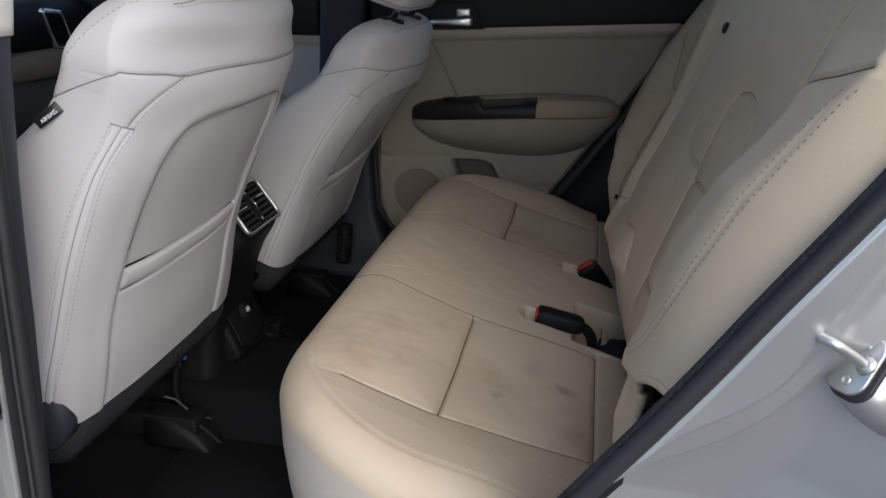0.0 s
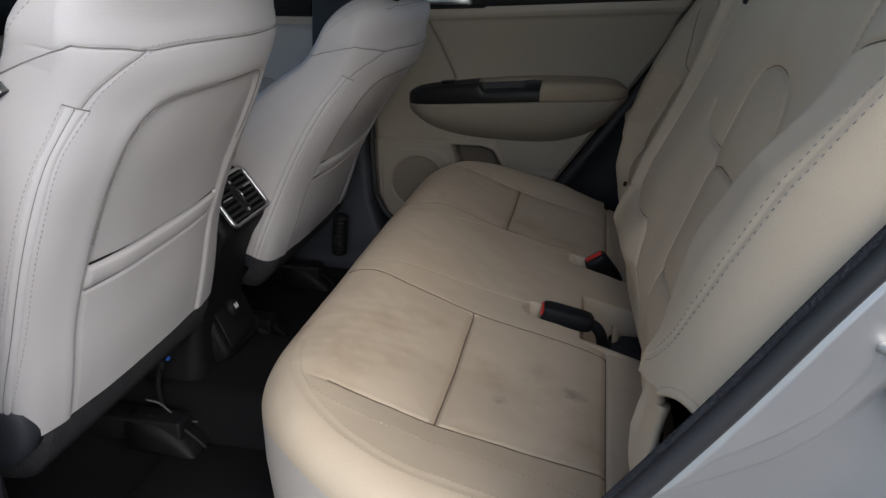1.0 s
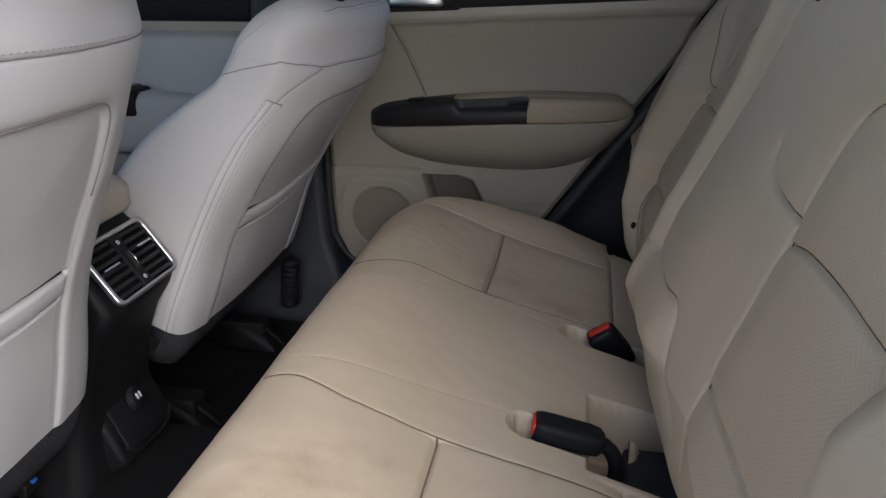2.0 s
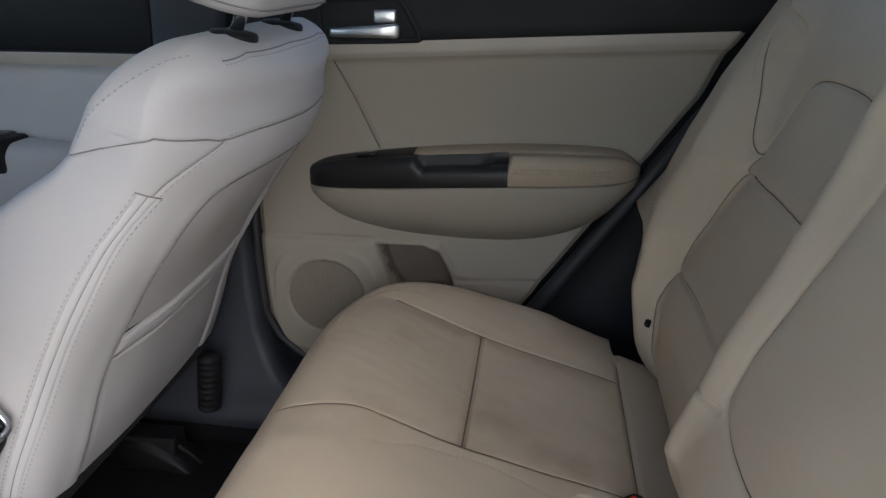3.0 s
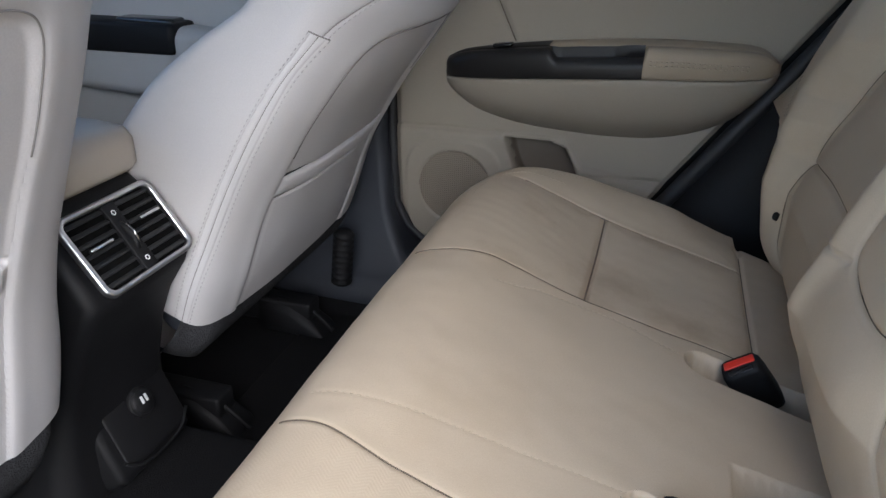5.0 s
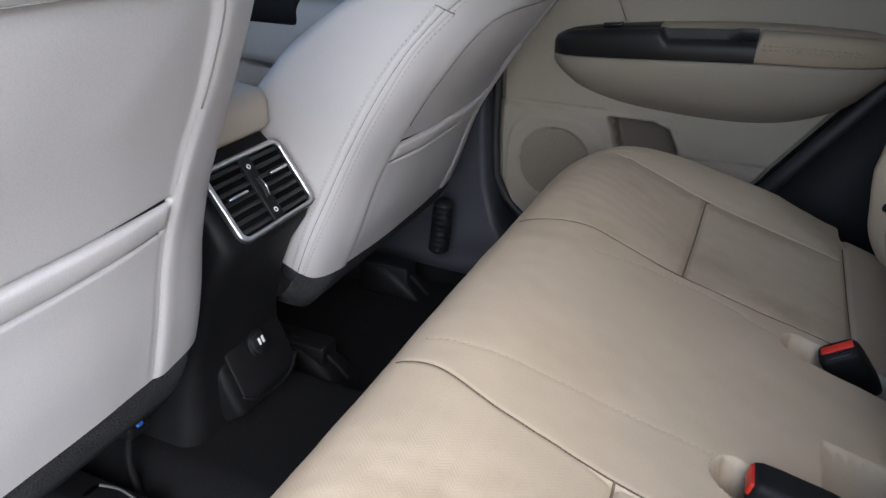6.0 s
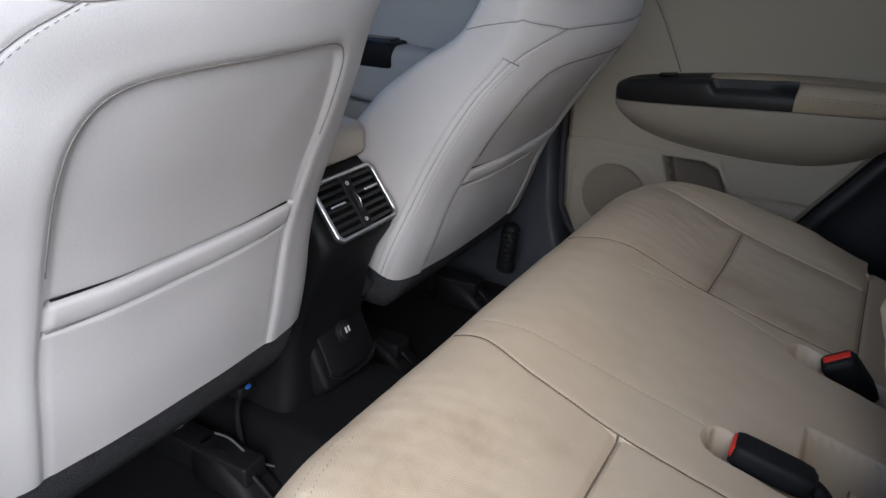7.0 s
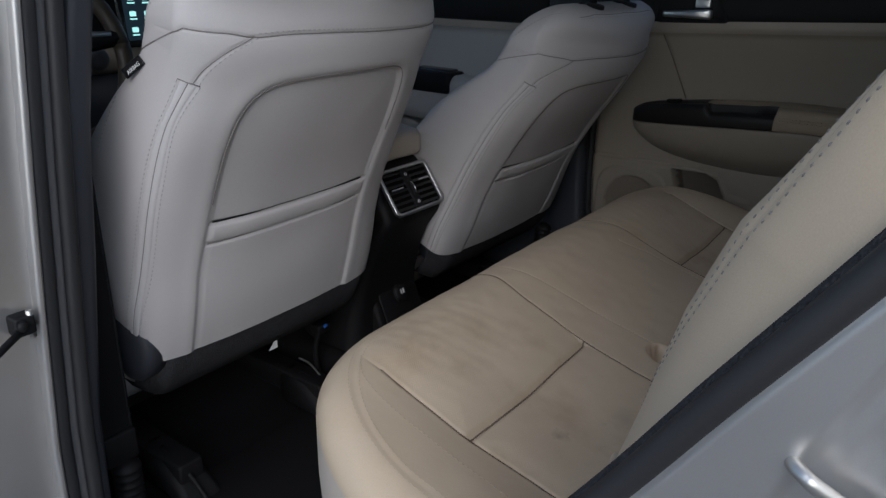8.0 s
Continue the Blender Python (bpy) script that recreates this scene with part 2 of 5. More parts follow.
def rounded(w, h, r, n=6):
    """A rounded rectangle about the origin, anticlockwise."""
    out = []
    for cx, cy, a0 in ((w / 2 - r, h / 2 - r, 0), (-w / 2 + r, h / 2 - r, 90), (-w / 2 + r, -h / 2 + r, 180), (w / 2 - r, -h / 2 + r, 270)):
        for k in range(n + 1):
            a = radians(a0 + 90 * k / n)
            out.append((cx + r * math.cos(a), cy + r * math.sin(a)))
    return np.array(out)


def slab(w, h, d, r=0.004, e=0.002):
    """A plate w x h with rounded corners r and softened edges e, its thickness d along z, from 0 up."""
    S = []
    for ins, z in ((e, 0), (0.3 * e, 0.3 * e), (0, e), (0, d - e), (0.3 * e, d - 0.3 * e), (e, d)):
        S.append([(x, y, z) for x, y in rounded(w - 2 * ins, h - 2 * ins, max(r - ins, 0.0004))])
    return loft(S)


def block(x0, x1, y0, y1, z0, z1, r=0.006, e=0.004):
    V, F = slab(x1 - x0, y1 - y0, z1 - z0, r, e)
    return V + np.array([(x0 + x1) / 2, (y0 + y1) / 2, z0]), F


def ring(outer, inner, d, e=0.002):
    """A frame between two outlines of equal length, d thick, with a softened front."""
    o, i = np.asarray(outer), np.asarray(inner)
    m = o + (i - o) * 0.12
    k = o + (i - o) * 0.88
    rows = [np.c_[o, np.zeros(len(o))], np.c_[o, np.full(len(o), d - e)], np.c_[m, np.full(len(o), d)], np.c_[k, np.full(len(o), d)], np.c_[i, np.full(len(o), d - e)], np.c_[i, np.zeros(len(o))]]
    S = np.array(rows + [rows[0]])
    return loft(S, caps=False)


def dashes(path, length=0.0042, gap=0.0026, r=0.0006, lift=0.0):
    """Single stitches along a line."""
    P = np.asarray(path, dtype=float)
    s = np.r_[0, np.cumsum(np.linalg.norm(np.diff(P, axis=0), axis=1))]
    V, F = [], []
    at = 0.0
    while at + length < s[-1]:
        a, b = (np.array([np.interp(q, s, P[:, k]) for k in range(3)]) for q in (at, at + length))
        t = (b - a) / (np.linalg.norm(b - a) + 1e-12)
        u = np.cross(t, (0.31, 0.2, 0.93))
        u /= np.linalg.norm(u)
        w = np.cross(t, u)
        o = len(V)
        mid = [a + 0.25 * (b - a), a + 0.75 * (b - a)]
        V.append(a)
        for q in mid:
            for x in (u, w, -u, -w):
                V.append(q + r * x)
        V.append(b)
        for k in range(4):
            k2 = (k + 1) % 4
            F += [(o, o + 1 + k2, o + 1 + k), (o + 1 + k, o + 1 + k2, o + 5 + k2, o + 5 + k), (o + 9, o + 5 + k, o + 5 + k2)]
        at += length + gap
    return np.array(V), F


def lathe(profile, n=32):
    """(radius, height) turned about z."""
    a = np.linspace(0, 2 * np.pi, n, endpoint=False)
    S = [[(r * math.cos(t), r * math.sin(t), h) for t in a] for r, h in profile]
    return loft(S)


def frame_of(origin, right, up):
    """A matrix whose x is right, y is up, z faces out."""
    r = Vector(right).normalized()
    u = Vector(up)
    u = (u - u.dot(r) * r).normalized()
    n = r.cross(u)
    return Matrix(((r[0], u[0], n[0], origin[0]), (r[1], u[1], n[1], origin[1]), (r[2], u[2], n[2], origin[2]), (0, 0, 0, 1)))


# ---- ground and car shell ----
def ground():
    n = 60
    s = np.linspace(-1, 1, n)
    s = np.sign(s) * np.abs(s) ** 3 * 900
    X, Y = np.meshgrid(s, s, indexing="ij")
    ob = part("ground", flip(grid(X, Y, 0.004 * np.sin(X * 3) * np.cos(Y * 2.3))), M_ground)
    tagged(ob, "grey concrete ground around the parked car", "ground", kind="structure")


def shell():
    roof_x = np.linspace(-1.55, 0.75, 30)
    X, Y = np.meshgrid(roof_x, np.linspace(-0.62, 0.62, 25), indexing="ij")
    Z = 1.56 - 0.05 * (Y / 0.62) ** 2 - 0.03 * ((X + 0.3) / 1.1) ** 2
    low = grid(X, Y, Z)
    top = flip(grid(X, Y, Z + 0.05))
    ob = part("ceiling", join(low, top), M_lining)
    tagged(ob, "pale woven headliner under the car roof", "ceiling", kind="structure")
    # rails over the doors, windscreen frame and tail close the cabin
    for sy in (-1, 1):
        ob = part("trim", tube(curve([(-1.75, sy * 0.66, 1.12), (-1.35, sy * 0.63, 1.42), (-0.6, sy * 0.63, 1.53), (0.3, sy * 0.63, 1.50), (0.75, sy * 0.62, 1.40)], 14), 0.045, 12), M_lining)
        tagged(ob, "pale padded roof rail above the doors", "roof rail", kind="structure")
    ob = part("wall_rear", block(0.80, 0.86, -0.70, 0.70, 0.40, 1.08), M_grey)
    tagged(ob, "dark tailgate lining behind the rear seat", "wall", kind="structure")
    win = part("window_rear", block(0.815, 0.82, -0.62, 0.62, 1.081, 1.50, 0.01, 0.001), M_tint)
    tagged(win, "tinted rear window of the tailgate", "window", kind="structure")
    win.visible_shadow = False
    ob = part("wall_front", block(-2.05, -2.0, -0.72, 0.72, 0.40, 1.02), M_black)
    tagged(ob, "black bulkhead under the windscreen", "wall", kind="structure")
    for name, p in (("wall_left_rear", block(0.36, 0.80, -0.76, -0.72, 0.40, 1.12)), ("wall_right_rear", block(0.26, 0.80, 0.74, 0.78, 0.40, 1.12))):
        tagged(part(name, p, M_grey), "dark luggage bay side lining", "wall", kind="structure")


def floor():
    # footwell with a low tunnel, carpeted
    xs, ys = np.linspace(-2.0, 0.80, 150), np.linspace(-0.74, 0.74, 180)
    X, Y = np.meshgrid(xs, ys, indexing="ij")
    Z = 0.40 + 0.085 * (1 - step(np.abs(Y), 0.10, 0.19)) + 0.05 * step(np.abs(Y), 0.56, 0.64)
    Z += 0.05 * (1 - step(X, -0.98, -0.86))
    V = np.array([noise.noise(Vector((x * 9, y * 9, 0))) for x, y in zip(X.ravel(), Y.ravel())]).reshape(X.shape)
    ob = part("floor", flip(grid(X, Y, Z + 0.003 * V)), M_carpet)
    tagged(ob, "black carpeted car floor with a low tunnel", "floor", kind="structure")
    for side, lab in ((-1, "black carpet mat in the rear footwell"), (1, "black carpet mat in the rear footwell")):
        pts = rounded(0.34, 0.40, 0.06, 8)
        out = [np.array([(x - 0.60, side * (0.37) + y, z) for x, y in pts * f]) for f, z in ((1.0, 0.402), (1.0, 0.412), (0.975, 0.416), (0.2, 0.415))]
        mat_thing = part("floor_mat", loft(out), M_carpet)
        tagged(mat_thing, lab, "floor mat", "rear floor mats")


# ---- rear bench cushion ----
CROSS_X, REAR_X = -0.237, -0.040
TOP_LINE = curve([(-0.50, 0.735), (-0.47, 0.750), (-0.44, 0.763), (-0.40, 0.771), (-0.36, 0.766), (-0.30, 0.744), (-0.235, 0.720), (-0.13, 0.692), (-0.04, 0.667), (0.06, 0.635)], 12)
CX, CZ = TOP_LINE[:, 0], TOP_LINE[:, 1]
HALF, CORNER, FRONT = 0.606, 0.24, -0.466


def seam_y(x, y):
    """Half width of the centre panel, drawn in towards the front."""
    return np.where(np.asarray(y) < 0, 0.178, 0.191) - 0.018 * step(-np.asarray(x), 0.33, 0.42)


def bol_y(x):
    """Where the side bolsters begin."""
    return np.interp(x, (-0.35, -0.235, -0.15, -0.04), (0.464, 0.459, 0.453, 0.445))


WELLS = ((-0.146, -0.110, 0.024), (-0.094, 0.148, 0.026))
FOLD_NEAR = curve([(-0.425, -0.123), (-0.377, -0.122), (-0.324, -0.112), (-0.266, -0.103), (-0.219, -0.097), (-0.168, -0.096)], 8)
FOLD_FAR = curve([(-0.33, 0.140), (-0.30, 0.153), (-0.275, 0.166), (-0.207, 0.173), (-0.155, 0.160), (-0.122, 0.150)], 8)


def cushion_top(x, y):
    """Height of the rear bench at a place of the plan, seams and hollows included."""
    ay = np.abs(y)
    z = np.interp(x, CX, CZ)
    qx, qy = (FRONT + CORNER) - x, ay - (HALF - CORNER)
    d = np.where((qx > 0) & (qy > 0), CORNER - np.hypot(qx, qy), np.minimum(x - FRONT, HALF - ay))
    d = np.clip(d, 0, 1)
    R = 0.048
    e = np.clip(R - d, 0, R)
    z = z - (R - np.sqrt(np.maximum(R * R - e * e, 0)))
    z = z + 0.013 * step(ay, 0.455, 0.570) * step(-x, 0.05, 0.16) * (1 - step(-x, 0.20, 0.45))
    z = z + 0.003 * (1 - step(ay, 0.06, 0.20)) * (1 - step(x, -0.1, 0.0)) - 0.010 * np.exp(-((ay - 0.33) / 0.10) ** 2 - ((x + 0.17) / 0.10) ** 2)
    on = step(d, 0.030, 0.045)
    sy, by = seam_y(x, y), bol_y(x)
    s1 = np.where(x < REAR_X, np.abs(ay - sy), 9)
    s2 = np.where((x < REAR_X) & (x > -0.405), np.abs(ay - by), 9)
    s3 = np.where((ay > sy) & (ay < by), np.abs(x - CROSS_X), 9)
    s4 = np.where(ay > 0.16, np.abs(x - REAR_X), 9)
    s5 = np.where(ay > by - 0.02, np.abs(d - 0.044), 9)
    near = np.minimum(s2, np.minimum(s3, s4))
    z = z + 0.0035 * (1 - np.exp(-(near / 0.024) ** 2)) * step(d, 0.02, 0.12)
    z = z - groove(s1, 0.0012, 0.0020) * on - groove(s2, 0.0024, 0.0026) * step(x, -0.40, -0.33) - groove(s3, 0.0065, 0.0036) - groove(s4, 0.005, 0.0035) - groove(s5, 0.0008, 0.004)
    s6 = np.where(y < 0, away(x, y, FOLD_NEAR), away(x, y, FOLD_FAR))
    z = z - groove(s6, 0.0005, 0.0025) * on
    # notch beside the near buckle
    notch = step(x, -0.079, -0.073) * step(y, -0.150, -0.136) * (1 - step(y, -0.010 + (x + 0.075) * 0.15, -0.004 + (x + 0.075) * 0.15))
    fold = 0.006 * np.exp(-((y + 0.048 - 0.2 * (x + 0.05)) / 0.004) ** 2) + 0.005 * np.exp(-((y + 0.028) / 0.003) ** 2)
    z = np.minimum(z, np.where(notch > 0, np.interp(x, CX, CZ) - (0.075 - fold) * notch, 9))
    # soft creases across the front inserts
    z = z + 0.00010 * np.sin((x * 0.35 + ay) * 2 * np.pi / 0.024) * step(-x, 0.25, 0.30) * step(ay, 0.22, 0.27) * (1 - step(ay, 0.40, 0.46)) * on
    return z


def rear_bench():
    seat = thing("rear_seat_cushion", (-0.22, 0, 0.40), "beige leather rear bench cushion with stained embossed inserts", "car seat")
    ys = np.linspace(-HALF, HALF, 700)
    t = np.linspace(0, 1, 300) ** 1.15
    Y = np.repeat(ys[None], len(t), 0)
    ay = np.abs(ys)
    xf = FRONT + CORNER - np.sqrt(np.maximum(CORNER ** 2 - np.maximum(ay - (HALF - CORNER), 0) ** 2, 0))
    xb = 0.05 - 0.095 * step(ay, 0.50, 0.535)
    X = xf[None] + (xb - xf)[None] * t[:, None]
    Z = cushion_top(X, Y)
    k = np.array([noise.noise(Vector((x * 14, y * 14, 3))) + 0.5 * noise.noise(Vector((x * 40, y * 40, 7))) for x, y in zip(X.ravel(), Y.ravel())]).reshape(X.shape)
    Z = Z + 0.0012 * k
    full = flip(grid(X, Y, Z, (Y, X)))
    sy, by = seam_y(X, Y), bol_y(X)
    ins = (np.abs(Y) > sy) & (np.abs(Y) <= by) & (X < REAR_X)
    left = Y < 0
    strip = X >= REAR_X
    regions = (
        ("centre_panel", (np.abs(Y) <= sy) & ~strip, M_leather, ""),
        ("front_insert", ins & left & (X < CROSS_X), M_insert, "embossed beige leather insert"),
        ("front_insert", ins & ~left & (X < CROSS_X), M_insert, "embossed beige leather insert"),
        ("rear_insert", ins & left & (X >= CROSS_X), M_insert, "stained embossed beige leather insert"),
        ("rear_insert", ins & ~left & (X >= CROSS_X), M_insert, "embossed beige leather insert"),
        ("side_bolster", (np.abs(Y) > by) & left & ~strip, M_leather, ""),
        ("side_bolster", (np.abs(Y) > by) & ~left & ~strip, M_leather, ""),
        ("rear_strip", strip, M_leather, ""),
    )
    well = np.zeros(X.shape, bool)
    for x0, cy, hw in WELLS:
        well |= np.hypot(np.clip(x0 - X, 0, 9), Y - cy) < hw
    for name, keep, m, lab in regions:
        part(name, pick(full, keep & ~well), m, seat, lab)
    # open wells in which the buckles lie
    for x0, cy, hw in WELLS:
        ang = np.linspace(math.pi / 2, 3 * math.pi / 2, 40)
        wx = np.r_[np.linspace(0.046, x0, 40)[:-1], x0 + (hw + 0.001) * np.cos(ang), np.linspace(x0, 0.046, 40)[1:]]
        wy = np.r_[np.full(39, cy + hw + 0.001), cy + (hw + 0.001) * np.sin(ang), np.full(39, cy - hw - 0.001)]
        rim_z = cushion_top(np.where(wx < x0, wx - 0.002, wx), cy + (wy - cy) * 1.12)
        fold = np.sin(np.arange(len(wx)) * 0.9) * 0.5 + np.sin(np.arange(len(wx)) * 0.37)
        rows = []
        for drop, tuck in ((0.0, -0.0005), (0.002, 0.0010), (0.005, 0.0020), (0.012, 0.0032), (0.024, 0.0045), (0.040, 0.006), (0.062, 0.008)):
            k = 1 - (tuck + 0.0022 * fold * min(drop / 0.012, 1)) / hw
            rows.append(np.c_[np.where(wx < x0, x0 + (wx - x0) * k, wx), cy + (wy - cy) * k, rim_z - drop])
        Wr = np.array(rows)
        part("buckle_well", (Wr[:6].reshape(-1, 3), quads(6, len(wx))), M_leather, seat, "folded leather wall of a buckle well")
        # lower walls and bottom take felt's dark colour as the well's deep shade
        part("well_shade", (Wr[5:].reshape(-1, 3), quads(2, len(wx))), M_felt, seat, "lower wall of a buckle well, deep shade put into its dark colour")
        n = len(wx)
        part("well_floor", (Wr[-1], [tuple(range(n))]), M_felt, seat, "bottom of a buckle well, coloured dark for the shade there", smooth=False)
    # flap of leather tucked in beside the near buckle
    flap = []
    for k, q in enumerate(np.linspace(0, 1, 10)):
        flap.append([(-0.030 + 0.016 * q + 0.003 * math.sin(5 * q) + dx, -0.074 + 0.018 * q + dy, 0.615 + 0.055 * (1 - 0.5 * q) * v) for v, dx, dy in ((0.0, 0.0, 0.0), (0.5, 0.001, 0.0), (0.95, -0.001, 0.001), (1.0, 0.0, 0.002), (0.95, 0.002, 0.003), (0.0, 0.003, 0.003))])
    part("tucked_flap", loft(flap), M_leather, seat, "leather flap tucked in by the buckle")
    P = np.stack([X, Y, Z], -1)
    edge = np.vstack([P[::-1, 0], P[0], P[:, -1]])
    rows = []
    for z, tuck in ((None, 0), (0.66, 0.0), (0.60, 0.004), (0.54, 0.012), (0.48, 0.022), (0.405, 0.035)):
        e = edge.copy()
        if z is not None:
            e[:, 2] = np.minimum(edge[:, 2] - 0.002, z)
            e[:, 0] += tuck
            e[:, 1] *= 1 - tuck * 0.5
        rows.append(e)
    R = np.array(rows)
    part("skirt", (R.reshape(-1, 3), quads(*R.shape[:2])), M_skirt, seat, "leather skirt of the cushion, cool daylight put into its paler colour")
    back = P[-1]
    low = back.copy()
    low[:, 2] = 0.41
    # solid dark block stands in for shade in the gap by the near buckle
    part("slot_shade", block(-0.034, 0.045, -0.142, -0.040, 0.57, 0.638, 0.008, 0.006), M_felt, seat, "dark block added for the shade in the slot behind the near buckle")
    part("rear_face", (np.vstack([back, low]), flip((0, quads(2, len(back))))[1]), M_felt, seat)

    # stitching
    def on_top(x, y, lift=0.0006):
        pad = np.array([noise.noise(Vector((u * 14, v * 14, 3))) + 0.5 * noise.noise(Vector((u * 40, v * 40, 7))) for u, v in zip(x, y)])
        return np.stack([x, y, cushion_top(np.asarray(x), np.asarray(y)) + 0.0012 * pad + lift], -1)

    for s in (-1, 1):
        hook = curve([(-0.392, 0.462), (-0.382, 0.474), (-0.355, 0.494), (-0.306, 0.503), (-0.239, 0.502), (-0.175, 0.502), (-0.05, 0.499)], 14)
        hook = hook if s < 0 else hook[:44]
        part("stitching", dashes(on_top(hook[:, 0], s * hook[:, 1], 0.0006), r=0.0006), M_thread, seat)
        fold = FOLD_NEAR if s < 0 else FOLD_FAR
        part("stitching", dashes(on_top(fold[:, 0], fold[:, 1]), r=0.0004), M_thread, seat)
        for dd in (0.038, 0.050):
            a = np.linspace(math.pi / 2, 0, 30)
            rr = CORNER - dd
            cx, cy = FRONT + CORNER, HALF - CORNER
            px = np.r_[cx - rr * np.sin(a), np.linspace(cx, -0.05, 120)[1:]]
            py = np.r_[cy + rr * np.cos(a), np.full(119, HALF - dd)]
            part("stitching", dashes(on_top(px, s * py, 0.0003), 0.0042, 0.0026, 0.0005), M_thread, seat)
        x1, x2 = np.linspace(-0.435, REAR_X, 150), np.linspace(-0.36, REAR_X, 150)
        for sx, sy in ((x1, seam_y(x1, np.full(150, s))), (x2, bol_y(x2)), (np.full(80, REAR_X), np.linspace(0.17, 0.50, 80))):
            part("seam", tube(on_top(sx, s * sy, 0.0003), 0.0008, 6), M_seam, seat)
        yy = np.linspace(float(seam_y(CROSS_X, s)), float(bol_y(CROSS_X)), 100)
        part("seam", tube(on_top(np.full_like(yy, CROSS_X), s * yy, 0.0003), 0.0013, 6), M_thread_dark, seat, "dark cross seam")
        part("seam_thread", dashes(on_top(np.full_like(yy, CROSS_X), s * yy, 0.0002), 0.006, 0.0015, 0.0011), M_thread_dark, seat, "dark cross seam")


# ---- rear backrest ----
EDGE = curve([(0.50, -0.24), (0.55, -0.212), (0.70, -0.137), (0.815, -0.058), (0.93, 0.020), (1.01, 0.070), (1.095, 0.125), (1.20, 0.19), (1.34, 0.28)], 12)


def opening_edge(z):
    """Where the rear edge of the door openings lies, by height."""
    return np.interp(z, EDGE[:, 0], EDGE[:, 1])


SPLIT_Y = 0.172


ARCH = curve([(0.462, 0.66), (0.463, 0.76), (0.464, 0.83), (0.446, 0.91), (0.420, 0.985), (0.393, 1.045), (0.372, 1.082), (0.340, 1.100), (0.28, 1.105), (0.235, 1.093), (0.212, 1.065), (0.200, 0.985), (0.193, 0.90), (0.188, 0.83), (0.188, 0.66)], 10)
MID = [curve([(0.200, 0.970), (0.26, 0.983), (0.34, 0.986), (0.420, 0.978)], 8), curve([(0.188, 0.822), (0.27, 0.832), (0.38, 0.838), (0.464, 0.834)], 8)]
UPPER = curve([(0.418, 0.985), (0.430, 1.007), (0.462, 1.050), (0.484, 1.085), (0.496, 1.12), (0.490, 1.154), (0.497, 1.19), (0.526, 1.22), (0.57, 1.25)], 8)
SHOULDER = curve([(0.497, 1.122), (0.531, 1.146), (0.58, 1.160), (0.616, 1.168), (0.66, 1.180)], 8)
RIDGE = curve([(0.874, 0.531), (0.885, 0.548), (0.905, 0.570), (0.931, 0.588), (0.975, 0.604), (1.018, 0.614), (1.056, 0.621), (1.087, 0.629), (1.116, 0.637), (1.155, 0.651), (1.173, 0.661)], 10)
SWOOP = curve([(-0.083, 1.030), (-0.092, 1.012), (-0.122, 0.999), (-0.150, 0.994), (-0.196, 0.990)], 8)
ARM = curve([(0.045, 1.20), (0.088, 1.07), (0.106, 0.95), (0.108, 0.88), (0.100, 0.852), (0.06, 0.840), (0.0, 0.838), (-0.045, 0.842), (-0.066, 0.828), (-0.078, 0.795), (-0.105, 0.762), (-0.15, 0.735)], 8)


ARCH_FAR = curve([(0.480, 0.66), (0.482, 0.744), (0.479, 0.797), (0.476, 0.826), (0.472, 0.873), (0.463, 0.927), (0.448, 0.973), (0.438, 1.009), (0.432, 1.037), (0.431, 1.062), (0.424, 1.082), (0.405, 1.092), (0.36, 1.096), (0.29, 1.094), (0.24, 1.084), (0.216, 1.06), (0.204, 0.985), (0.196, 0.90), (0.190, 0.83), (0.188, 0.66)], 10)
MID_FAR = [curve([(0.204, 0.970), (0.26, 0.975), (0.34, 0.977), (0.448, 0.973)], 8), curve([(0.190, 0.828), (0.27, 0.835), (0.38, 0.836), (0.476, 0.826)], 8)]
UPPER_FAR = curve([(0.440, 1.000), (0.450, 0.999), (0.464, 1.009), (0.478, 1.026), (0.507, 1.064), (0.535, 1.092), (0.556, 1.112), (0.585, 1.150), (0.61, 1.20)], 8)


